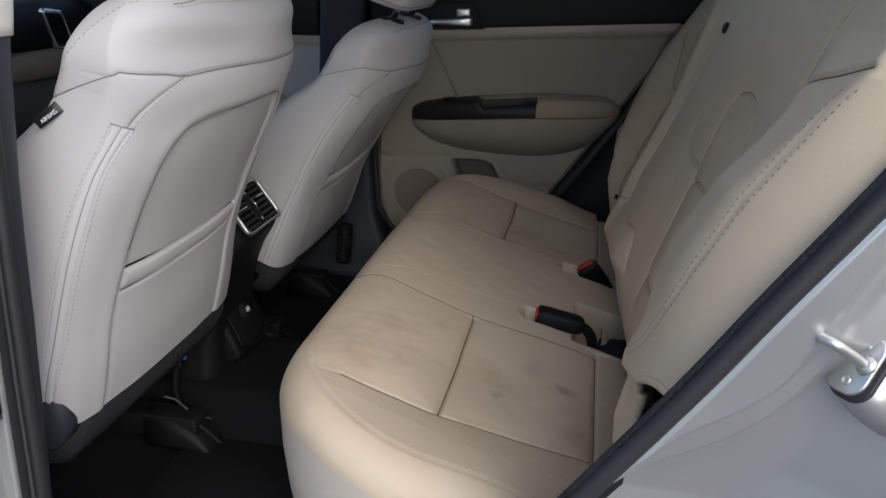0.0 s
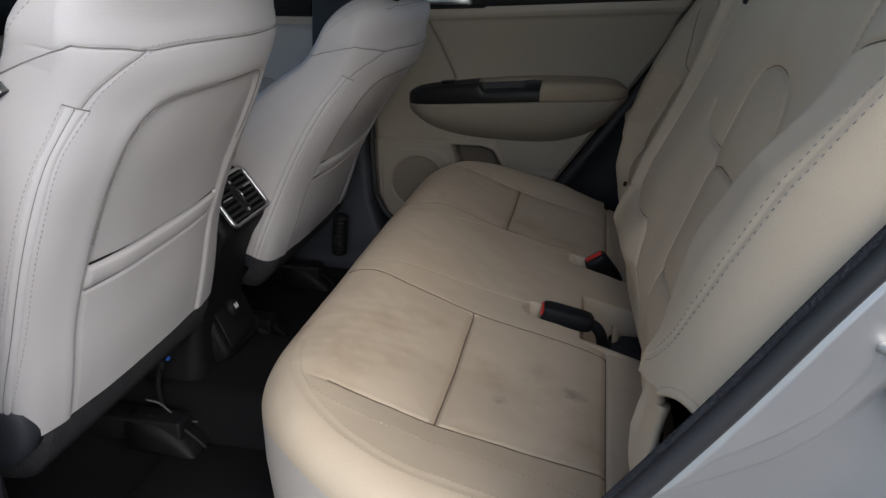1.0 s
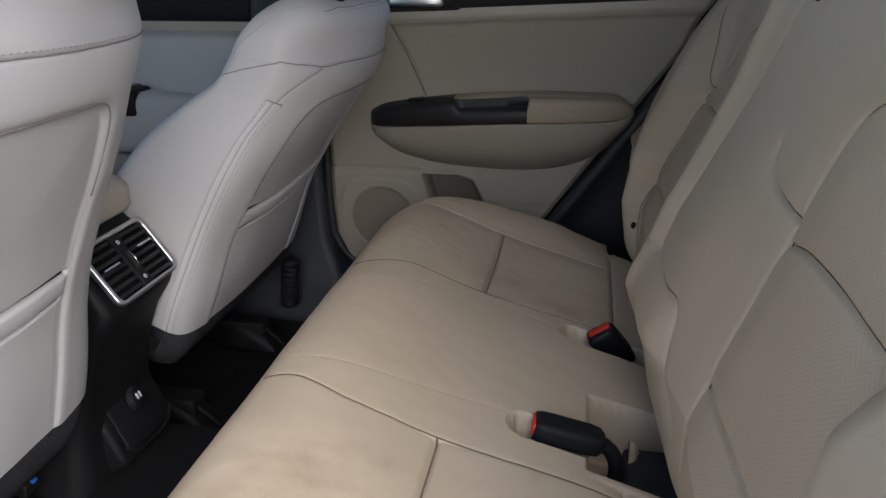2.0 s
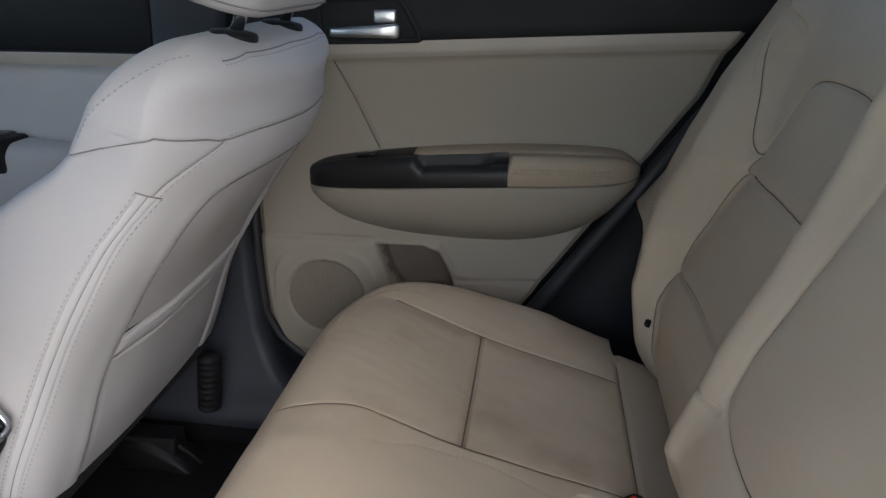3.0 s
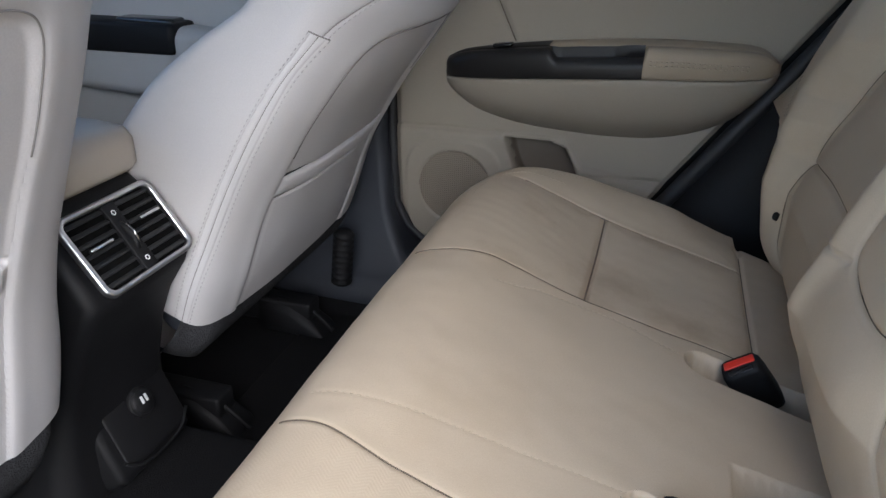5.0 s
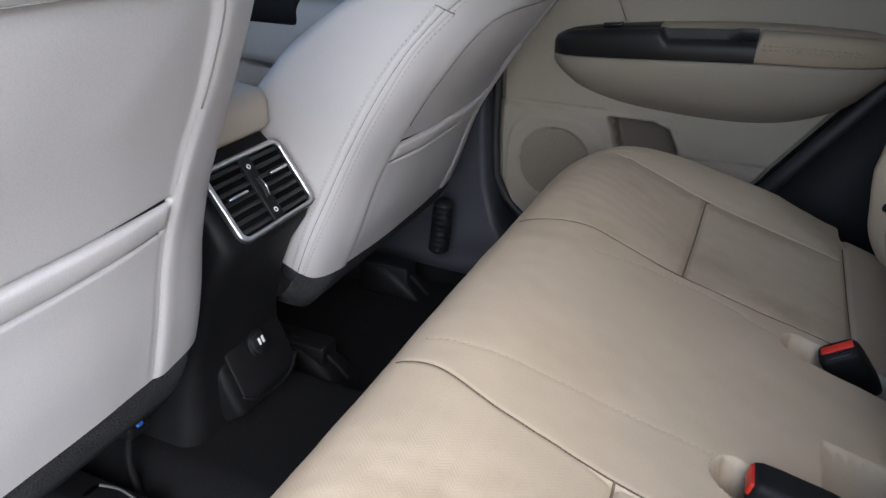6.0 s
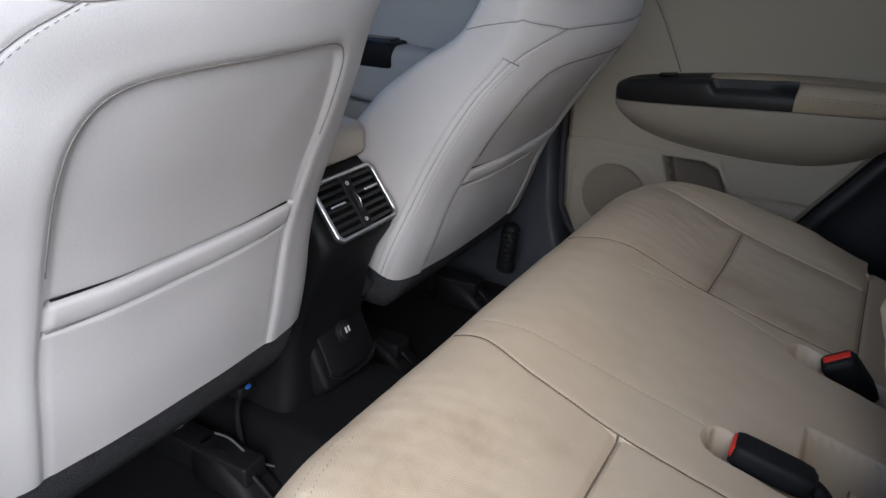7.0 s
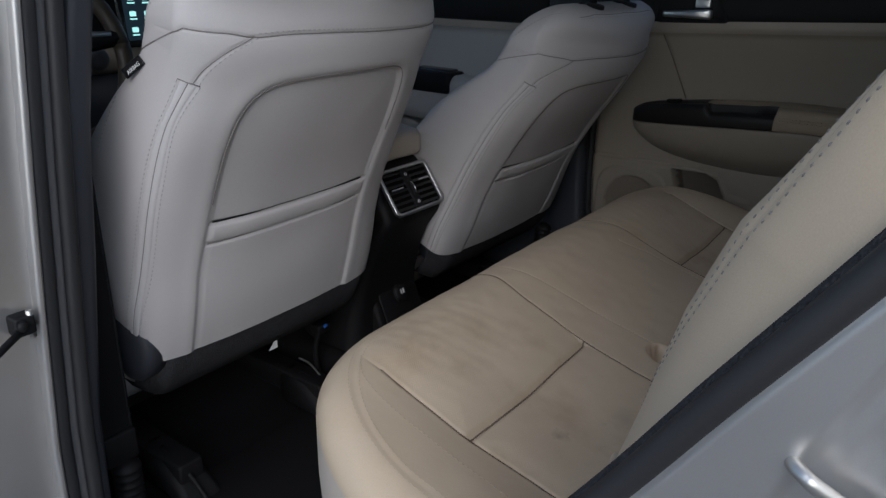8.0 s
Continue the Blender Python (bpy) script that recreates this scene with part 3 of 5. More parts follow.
def back_front(y, z):
    ay = np.abs(y)
    base = -0.226 + 0.30 * z
    peak = np.interp(z, (0.62, 0.80, 0.877, 0.909, 0.955, 1.006, 1.064, 1.11, 1.149, 1.173, 1.3), (0.505, 0.510, 0.522, 0.546, 0.566, 0.578, 0.596, 0.622, 0.645, 0.659, 0.665))
    tall = np.interp(z, (0.62, 0.74, 0.866, 0.95, 1.0, 1.07, 1.13, 1.2), (0.010, 0.028, 0.053, 0.058, 0.058, 0.050, 0.030, 0.008))
    tall = tall - np.where(y < 0, 0.014, 0.004) * (1 - step(z - 0.845 - (ay - 0.518) * 0.39, -0.006, 0.006)) * step(ay, 0.49, 0.52) * step(z, 0.74, 0.80)
    inner = np.interp(z, (0.66, 0.83, 0.91, 0.985, 1.05, 1.11, 1.2), (0.462, 0.470, 0.450, 0.424, 0.455, 0.485, 0.49))
    b = tall * step(ay, inner, np.minimum(inner + 0.095, peak))
    o = np.clip(ay - peak, 0, 1)
    reach = np.clip(o / (0.690 - peak), 0, 1)
    flank = np.minimum(base - opening_edge(z) - 0.012, tall + 0.01)
    flank = np.where(z < 0.86, np.interp(z, (0.62, 0.80, 0.86), (-0.09, -0.03, 0.0)) + 0 * flank, flank) * (1 - step(z, 0.84, 0.90)) + flank * step(z, 0.84, 0.90)
    b = b + (flank - tall) * reach ** 1.7
    # centre section: folded armrest with a rolled edge beside it and a roll under it
    c = step(y, -0.20, 0.02) * (1 - step(y, 0.158, SPLIT_Y)) * np.interp(z, (0.62, 0.70, 0.78, 0.84, 0.90, 0.95, 1.0, 1.06, 1.3), (0.002, 0.012, 0.022, 0.024, 0.022, 0.014, 0.008, 0.003, 0.0))
    c = c + 0.012 * np.exp(-((y - 0.140) / 0.022) ** 2) * step(z, 0.70, 0.76)
    c = c + 0.012 * np.exp(-((z - 0.795) / 0.036) ** 2) * step(y, -0.085, -0.03) * (1 - step(y, 0.12, 0.165))
    d_arm = away(y, z, ARM)
    c = c - groove(d_arm, 0.004, 0.0028) - groove(d_arm, 0.0025, 0.012)
    c = c - groove(away(y, z, [(0.105, 0.845), (0.175, 0.842)]), 0.004, 0.003)
    b = b + c
    far = y > 0
    d_arch = np.where(far, away(ay, z, ARCH_FAR), away(ay, z, ARCH))
    ins = np.where(far, inside(ay, z, ARCH_FAR), inside(ay, z, ARCH))
    b = b + np.where(ins, -0.001 + 0.0065 * (1 - np.exp(-(d_arch / 0.04) ** 2)), -0.001 + 0.004 * (1 - np.exp(-(d_arch / 0.022) ** 2)))
    for m, mf in zip(MID, MID_FAR):
        d = np.where(far, away(ay, z, mf), away(ay, z, m))
        b = b - groove(d, 0.0045, 0.0026) - groove(d, 0.0022, 0.012)
    b = b - groove(d_arch, 0.0036, 0.0025)
    d_up = np.where(far, away(ay, z, UPPER_FAR), away(ay, z, UPPER))
    b = b - groove(d_up, 0.004, 0.003) - groove(d_up, 0.002, 0.009)
    b = b - groove(away(y, z, SWOOP), 0.005, 0.003) - groove(away(y, z, SWOOP), 0.0022, 0.010)
    b = b - groove(y - SPLIT_Y, 0.04, 0.004)
    b = b - groove(away(ay, z, SHOULDER), 0.004, 0.003) - groove(away(z, ay, RIDGE), 0.0010, 0.0030)
    # lower edge rolls under
    b = b - 0.30 * np.clip(0.78 - z, 0, 1) - 6 * np.clip(0.71 - z, 0, 1) ** 2
    b = b - 30 * np.clip(z - 1.23, 0, 1) ** 2
    # the narrow section is set a notch further back
    tilt = np.where(y > SPLIT_Y, 0.13 * (np.sqrt((z - 0.81) ** 2 + 0.03 ** 2) + z - 0.81) / 2, 0)
    return base - b + tilt


def back_skin(y, z):
    """The backrest's front with the slight unevenness of its padding."""
    y, z = np.broadcast_arrays(y, z)
    k = np.array([noise.noise(Vector((c * 9, b * 9, 11))) for b, c in zip(y.ravel(), z.ravel())]).reshape(y.shape)
    return back_front(y, z) + 0.0015 * k


def rear_backrest():
    ys = np.linspace(-0.688, 0.688, 760)
    zs = np.linspace(0.64, 1.29, 380)
    Z, Y = np.meshgrid(zs, ys, indexing="ij")
    X = back_skin(Y, Z)
    full = grid(X, Y, Z, (Z, Y))
    ay = np.abs(Y)
    # open pocket between the lower bolster and the door seal
    gap = np.hypot(np.clip((0.675 - ay) / 0.112, 0, 9), np.clip((Z - 0.79) / 0.115, 0, 9)) < 1
    gap = gap & (Y < 0)
    ins = np.where(Y > 0, inside(ay, Z, ARCH_FAR), inside(ay, Z, ARCH))
    mid_hi = Z > np.where(Y > 0, np.interp(ay, MID_FAR[0][:, 0], MID_FAR[0][:, 1]), np.interp(ay, MID[0][:, 0], MID[0][:, 1]))
    mid_lo = Z < np.where(Y > 0, np.interp(ay, MID_FAR[1][:, 0], MID_FAR[1][:, 1]), np.interp(ay, MID[1][:, 0], MID[1][:, 1]))
    left = Y < SPLIT_Y
    for s, at in ((True, -0.22), (False, 0.40)):
        thing_back = thing("rear_bench_back", (0.08, at, 0.64), "beige leather rear backrest, the wide section with a padded centre" if s else "beige leather rear backrest, the narrow section beside the door", "car seat", "rear backrests")
        side = left if s else ~left
        sgn = (Y < 0) if s else (Y > 0)
        part("upper_insert", pick(full, ins & mid_hi & sgn), M_back_insert, thing_back, "embossed arched leather insert")
        part("middle_insert", pick(full, ins & ~mid_hi & ~mid_lo & sgn), M_back_insert, thing_back, "embossed leather insert")
        part("lower_insert", pick(full, ins & mid_lo & sgn), M_back_insert, thing_back, "embossed leather insert")
        rest = side & ~(ins & sgn) & ~gap
        if s:
            part("centre_panel", pick(full, rest & (Y > -0.197)), M_leather, thing_back)
            part("bolster", pick(full, rest & (Y <= -0.197)), M_leather, thing_back)
        else:
            part("bolster", pick(full, rest), M_leather, thing_back)
        lo, hi = (-0.64, SPLIT_Y - 0.004) if s else (SPLIT_Y + 0.004, 0.64)
        part("rear_shell", loft([[(x + 0.13 + 0.1 * k2, y, z) for x, y in ((-0.226 + 0.3 * z, lo + 0.03), (-0.226 + 0.3 * z, hi - 0.03), (-0.186 + 0.3 * z, hi - 0.03), (-0.186 + 0.3 * z, lo + 0.03))] for z, k2 in ((0.55, 0), (0.9, 0), (1.27, 0))]), M_felt, thing_back, smooth=False)
        sg = -1 if s else 1
        lines = [ARCH, *MID, UPPER, SHOULDER] if s else [ARCH_FAR, *MID_FAR, UPPER_FAR]
        own = [np.c_[sg * q[:, 0], q[:, 1]] for q in lines] + ([SWOOP, ARM] if s else [])
        for q in own:
            part("seam", tube(np.stack([back_skin(q[:, 0], q[:, 1]) - 0.0002, q[:, 0], q[:, 1]], -1), 0.0007, 6), M_seam, thing_back)
        ridge = RIDGE[:-4]
        for off in (-0.0045, 0.0, 0.0045):
            yy, zz = sg * (ridge[:, 1] + off), ridge[:, 0] - 0.4 * off
            line = np.stack([back_skin(yy, zz) + 0.0001, yy, zz], -1)
            part("stitching", dashes(line, 0.0036, 0.0034, 0.0007), M_seam_grey, thing_back) if off else part("seam", tube(line + (0.0002, 0, 0), 0.0005, 6), M_thread, thing_back)
        U = UPPER[36:] if s else UPPER_FAR[36:]
        part("stitching", dashes(np.stack([back_skin(sg * (U[:, 0] + 0.007), U[:, 1]) - 0.0006, sg * (U[:, 0] + 0.007), U[:, 1]], -1), 0.0042, 0.0026, 0.0007), M_thread, thing_back)
        e = np.linspace(0, math.pi / 2, 40)
        ey, ez = sg * (0.675 - 0.114 * np.cos(e)), 0.79 + 0.117 * np.sin(e)
        ey, ez = np.r_[np.full(12, ey[0]), ey], np.r_[np.linspace(0.66, 0.785, 12), ez]
        if s:
            part("pocket_edge", tube(np.stack([back_skin(ey, ez) + 0.001, ey, ez], -1), 0.0042, 8), M_leather, thing_back)
        y0 = sg * (0.466 if s else 0.486)
        part("stud", moved(lathe([(0.0005, 0.004), (0.004, 0.0035), (0.006, 0.0015), (0.0065, -0.003)], 16), frame_of((float(back_skin(np.array(y0), np.array(0.742))) - 0.001, y0, 0.742), (0, -1, 0), (0.3, 0, 1))), M_black, thing_back, "small black bolster stud")


def armrest_bolt():
    z, y = 1.160, 0.004
    b = part("armrest_bolt", moved(lathe([(0.0085, -0.004), (0.0085, 0.004), (0.006, 0.006), (0.003, 0.004), (0.0005, 0.003)], 20), frame_of((float(back_front(np.array(y), np.array(z))), y, z), (0, -1, 0), (0.3, 0, 1))), M_black)
    tagged(b, "small black bolt head in the backrest seam", "bolt")


# ---- buckles ----
def buckle(at, axes, big, label):
    b = thing("seat_belt_buckle", at, label, "seat belt buckle", "rear buckles")
    M = Matrix.Translation(at) @ Matrix(axes).transposed().to_4x4()
    L, W, T = (0.080, 0.044 if big else 0.036, 0.027)
    secs = []
    for s, f in ((0, 0.86), (0.006, 0.97), (0.02, 1.0), (0.062, 0.98), (0.074, 0.9), (L, 0.6)):
        secs.append([(s, y, z) for y, z in rounded(W * f, T * f, 0.008 * f, 4)])
    part("housing", moved(loft(secs), M), M_black, b)
    part("release_button", moved(block(-0.0015 if big else -0.003, 0.010, -W / 2 + 0.005, W / 2 - 0.005, -0.001 if big else -0.004, 0.0085, 0.003, 0.001), M), M_red, b, "red release button")
    part("tongue_slot", moved(block(-0.0012, 0.004, -0.013, 0.013, -0.0105, -0.0045, 0.001, 0.0008), M), M_gloss, b)
    part("webbing", moved(tube(curve([(0.07, 0, 0), (0.088, 0.001, -0.006), (0.102, 0.002, -0.024), (0.108, 0.002, -0.05)], 6), np.full(19, 0.009), 8), M), M_black, b, "black belt stalk")


# ---- front seats ----
def front_seat(cy, foot, recline, label, tag_side, wide=1.0):
    """foot: the lower rear edge of the backrest (x, z); wide: how broad it is for its height."""
    seat = thing("front_seat", (foot[0] - 0.25, cy, 0.40), label, "car seat", "front seats")
    M = Matrix.Translation((foot[0], cy, foot[1])) @ Matrix.Rotation(radians(recline), 4, "Y")

    def place(a, b, c):
        """Lateral, up along the back, out to the rear."""
        A = np.array(M)
        P = np.stack([np.broadcast_to(c, np.shape(a)), np.asarray(a) * wide, b], -1)
        return P @ A[:3, :3].T + A[:3, 3]

    def smooth(x, fs):
        c = curve(np.c_[(-0.012, 0.06, 0.15, 0.25, 0.33, 0.39, 0.44, 0.49, 0.54), fs], 12)
        return np.interp(x, c[:, 0], c[:, 1])

    TOP, R_SIDE, R_REAR = 0.533, 0.090, 0.029
    bs = np.concatenate([np.linspace(-0.012, TOP - 0.06, 290), np.linspace(TOP - 0.0585, TOP, 70)])
    W = smooth(bs, (0.2252, 0.2345, 0.2353, 0.2325, 0.2252, 0.2180, 0.2170, 0.2240, 0.2252))
    H = smooth(bs, (0.000, 0.0015, 0.000, 0.0115, 0.0325, 0.0505, 0.0590, 0.0490, 0.0345))
    T = smooth(bs, (0.073, 0.080, 0.0865, 0.089, 0.087, 0.080, 0.075, 0.070, 0.060))
    front = smooth(bs, (0.104, 0.1055, 0.1090, 0.0913, 0.0718, 0.0590, 0.0640, 0.0544, 0.0322))
    power = smooth(bs, (6.2, 4.2, 3.6, 3.5, 2.95, 2.2, 1.95, 1.8, 3.0))
    W = W - R_SIDE * (1 - np.sqrt(1 - np.clip((bs - TOP + R_SIDE) / R_SIDE, 0, 1) ** 2))
    roll = R_REAR * (1 - np.sqrt(1 - np.clip((bs - TOP + R_REAR) / R_REAR, 0, 1) ** 2))
    T, H, front = T - roll, H - roll, front - 0.6 * roll
    th = np.concatenate([np.linspace(0, math.pi, 330), np.linspace(math.pi, 2 * math.pi, 120)[1:-1]])
    n = (2 / power)[:, None]
    n = np.where(np.sin(th)[None] > 0, n, 2 / 9.0)
    ca = np.sign(np.cos(th))[None] * np.abs(np.cos(th))[None] ** n
    sa = np.sign(np.sin(th))[None] * np.abs(np.sin(th))[None] ** n
    A = W[:, None] * ca
    S = np.where(sa > 0, T[:, None], front[:, None]) * sa
    B = np.repeat(bs[:, None], len(th), 1) + 0.453 * np.minimum(S, 0) * step(bs, 0.42, 0.50)[:, None]
    rear = S > 0
    Cc = (H - T)[:, None] + S
    # seams on the rear face: lateral, up
    panel = curve([(-0.157, -0.03), (-0.156, 0.10), (-0.153, 0.19), (-0.154, 0.26), (-0.155, 0.315), (-0.150, 0.357), (-0.135, 0.386), (-0.108, 0.401), (-0.061, 0.408), (0.01, 0.410), (0.062, 0.409), (0.095, 0.405), (0.116, 0.392), (0.128, 0.362), (0.140, 0.29), (0.142, 0.20), (0.140, 0.10), (0.140, -0.03)], 8)
    slit = np.array([(-0.148, 0.196), (0.137, 0.198)])
    hem = np.array([(-0.152, 0.163), (0.132, 0.167)])
    diag = curve([(-0.202, 0.396), (-0.194, 0.417), (-0.177, 0.438), (-0.150, 0.456)], 8)
    cap_rear = curve([(-0.30, 0.450), (-0.20, 0.4565), (-0.172, 0.4575), (-0.150, 0.456), (-0.10, 0.461), (-0.02, 0.4625), (0.09, 0.458), (0.20, 0.450), (0.30, 0.44)], 8)
    cap_side = ((-0.08, -0.045, -0.028, -0.008, 0.012), (0.400, 0.427, 0.440, 0.4515, 0.470))
    # lines on the flank: up, out to the rear
    strip_out = curve([(0.398, -0.004), (0.36, -0.014), (0.33, -0.022), (0.28, -0.031), (0.22, -0.037), (0.16, -0.041), (0.10, -0.042), (-0.012, -0.044)], 8)
    strip_in = curve([(0.394, 0.008), (0.36, -0.003), (0.33, -0.010), (0.28, -0.017), (0.22, -0.024), (0.16, -0.028), (0.08, -0.029), (-0.012, -0.030)], 8)
    s_out, s_in = (np.interp(B, q[::-1, 0], q[::-1, 1]) for q in (strip_out, strip_in))
    cap_b = np.minimum(np.interp(A, cap_rear[:, 0], cap_rear[:, 1]), np.interp(Cc, *cap_side))
    in_panel = inside(A, B, np.vstack([panel, [(0.14, -0.1), (-0.157, -0.1)]])) & rear
    dp = away(A, B, panel)
    lip = np.interp(B, (0.0, 0.15, 0.22, 0.30, 0.36, 0.41), (0.001, 0.001, 0.0018, 0.0032, 0.0046, 0.0060))
    dent = np.where(in_panel, lip * step(dp, 0, 0.008) + 0.0023 - 0.004 * (1 - np.exp(-(dp / 0.06) ** 2)), 0.0020 * np.exp(-(dp / 0.0035) ** 2) - 0.0010 * np.exp(-((dp - 0.012) / 0.010) ** 2))
    ds, dh = away(A, B, slit), away(A, B, hem)
    below = slit[0, 1] + (A - slit[0, 0]) * (slit[1, 1] - slit[0, 1]) / (slit[1, 0] - slit[0, 0]) - B
    bandy = in_panel & (below > 0) & (below < 0.032)
    dent = dent + np.where(in_panel, groove(ds, 0.009, 0.0026) + groove(dh, 0.0042, 0.0022), 0) - np.where(bandy, 0.0040 * np.sin(np.clip(below / 0.032, 0, 1) * math.pi) ** 0.6, 0) * step(dp, 0.0, 0.010) - np.where(in_panel & (below > 0.032), 0.0014, 0) * step(dp, 0.0, 0.012)
    flank = (A < -0.12) & (B < 0.396)
    for q in (s_out, 0.5 * (s_out + s_in), s_in):
        dent = dent + np.where(flank, groove(np.abs(Cc - q), 0.0008, 0.0011), 0)
    dent = dent - np.where(flank & (Cc > s_out) & (Cc < s_in), 0.0005, 0)
    dent = dent + np.where(rear, groove(away(A, B, diag), 0.0012, 0.0020), 0) + groove(np.abs(B - cap_b), 0.0012, 0.0018)
    dent = dent - 0.0007 * np.exp(-((B - cap_b - 0.010) / 0.008) ** 2)
    # push in towards the core of the section
    nrm = np.stack([np.sign(ca) * np.abs(A / W[:, None]) ** 2 / W[:, None], np.sign(S) * np.abs(sa) ** 2 / T[:, None]], -1)
    nrm /= np.linalg.norm(nrm, axis=-1, keepdims=True) + 1e-9
    kn = np.array([noise.noise(Vector((u * 8, v * 8, cy * 9))) + 0.45 * noise.noise(Vector((u * 22, v * 22, cy * 5))) for u, v in zip(A.ravel(), B.ravel())]).reshape(A.shape)
    dent = dent + 0.0012 * kn
    A2, C2 = A - dent * nrm[..., 0], Cc - dent * nrm[..., 1]
    P = place(A2, B, C2).reshape(-1, 3)
    nb, na = A.shape
    full = (P, quads(nb, na, True), np.stack([A, B], -1).reshape(-1, 2))
    strip = flank & (Cc > s_out) & (Cc < s_in)
    cap = B > cap_b
    low = in_panel & (below >= 0.032)
    band = bandy
    up = in_panel & (below <= 0)
    part("back_shell", pick(full, ~(strip | cap | low | band | up)), M_seatback, seat)
    part("cap", pick(full, cap & ~strip), M_seatback, seat)
    part("pocket_upper", pick(full, up), M_pocket, seat, "fine-grained vinyl back panel")
    part("pocket_hem", pick(full, band), M_pocket, seat, "padded hem of the map pocket")
    part("pocket", pick(full, low), M_pocket, seat, "flat vinyl map pocket")
    part("zip_strip", pick(full, strip), M_strip, seat, "narrow pale strip along the cover's zip")
    top = place(A2[-1], B[-1], C2[-1])
    part("top_panel", (np.vstack([top, top.mean(0)[None] + np.array([[0, 0, 0.002]])]), [(i, (i + 1) % na, na) for i in range(na)]), M_seatback, seat)

    def pad(u, v):
        return 0.0012 * np.array([noise.noise(Vector((i * 8, j * 8, cy * 9))) + 0.45 * noise.noise(Vector((i * 22, j * 22, cy * 5))) for i, j in zip(u, v)])

    def surf(line, lift=0.0004):
        """Points of a line of the rear face."""
        a, b = line[:, 0], line[:, 1]
        w, t2, h, q = (np.interp(b, bs, v) for v in (W, T, H, power))
        a = np.clip(a, -w, w)
        c = t2 * np.maximum(1 - np.abs(a / w).clip(0, 1) ** q, 0) ** (1 / q)
        return place(a, b, h - t2 + c + lift - pad(a, b))

    def side(line, sign=-1, lift=0.0004):
        """Points of a line of a flank, by height and depth."""
        b, c = line[:, 0], line[:, 1]
        w, t2, h, fd, q = (np.interp(b, bs, v) for v in (W, T, H, front, power))
        d = c - (h - t2)
        k = np.where(d > 0, np.clip(d / t2, 0, 1), np.clip(-d / fd, 0, 1))
        q = np.where(d > 0, q, 9.0)
        a = w * (1 - k ** q) ** (1 / q)
        return place(sign * (a + lift - pad(sign * a, b)), b + 0.453 * np.minimum(d, 0) * step(b, 0.42, 0.50), c)

    def dense(line, m=90):
        k = np.linspace(0, len(line) - 1, m)
        return np.stack([np.interp(k, np.arange(len(line)), line[:, i]) for i in range(2)], -1)

    cap_rear_line = cap_rear[(cap_rear[:, 0] > -0.196) & (cap_rear[:, 0] < 0.19)]
    for line, r, deep in ((panel[20:-24], 0.0007, 0.0012), (slit * (0.975, 1.0), 0.0012, 0.0062), (hem * (0.98, 1.0), 0.0007, 0.0030), (diag, 0.0006, 0.0004)):
        part("seam", tube(surf(dense(line), -deep), r, 6), M_black if r > 0.001 else M_seam_grey, seat)
    turn = [k for k in range(na) if th[k] > 2 * math.pi - 0.9] + [k for k in range(na) if th[k] < math.pi + 0.9]
    over = (B - cap_b) > 0
    cap_line = []
    for k in turn:
        i = int(np.argmax(over[:, k]))
        if 0 < i and Cc[i, k] > -0.072:
            g0, g1 = (B - cap_b)[i - 1, k], (B - cap_b)[i, k]
            q = g0 / (g0 - g1)
            at = [float(v[i - 1, k] + q * (v[i, k] - v[i - 1, k])) for v in (A2, B, C2)]
            cap_line.append([at[0] + 0.0007 * nrm[i, k, 0], at[1], at[2] + 0.0007 * nrm[i, k, 1]])
    cap_line = np.array(cap_line)
    part("seam", tube(place(cap_line[:, 0], cap_line[:, 1], cap_line[:, 2]), 0.0008, 6), M_seam_grey, seat)
    for line in (strip_out - (0, 0.003), strip_in + (0, 0.003)):
        part("stitching", dashes(side(line), 0.0042, 0.0026, 0.0006), M_stitch_grey, seat)
    part("zip", tube(side(0.5 * strip_out + 0.5 * strip_in, -1, 0.0), 0.0005, 6), M_seam_grey, seat, "closed zip line of the cover")
    part("stitching", dashes(surf(diag + (0.005, 0), 0.0002), 0.0042, 0.0026, 0.0005), M_stitch_grey, seat)
    part("stitching", dashes(surf(dense(cap_rear_line[16:44] + (0, 0.004)), 0.0010), 0.0042, 0.0026, 0.0005), M_stitch_grey, seat)
    top_edge = np.array([strip_in[0] + (0.001, 0.003), 0.5 * (strip_in[0] + strip_out[0]) + (0.001, 0), strip_out[0] + (0.001, -0.003)])
    part("seam", tube(side(top_edge, -1, 0.0003), 0.0008, 6), M_seam_grey, seat)
    # stitched rim round the top, over the shoulders
    arc = curve([(0.425, -0.068), (0.442, -0.066), (0.456, -0.064), (0.470, -0.060), (0.486, -0.053), (0.502, -0.041), (0.515, -0.026), (0.525, -0.012)], 10)
    for sg in (-1, 1):
        part("stitching", dashes(side(arc, sg, 0.0003), 0.0042, 0.0022, 0.0006), M_stitch_grey, seat)
        if sg == tag_side:
            part("stitching", dashes(side(curve([(0.405, -0.078), (0.36, -0.096), (0.31, -0.110), (0.26, -0.124)], 10), sg, 0.0003), 0.0042, 0.0026, 0.0005), M_stitch_grey, seat)
    ridge = np.c_[np.linspace(-0.150, 0.150, 120), np.interp(np.abs(np.linspace(-0.150, 0.150, 120)), (0, 0.11, 0.15), (TOP - 0.003, TOP - 0.004, TOP - 0.009))]
    part("stitching", dashes(surf(ridge, 0.0010), 0.0042, 0.0022, 0.0006), M_stitch_grey, seat)
    part("seam", tube(surf(ridge + (0, 0.002), 0.0006), 0.0007, 6), M_seam_grey, seat)
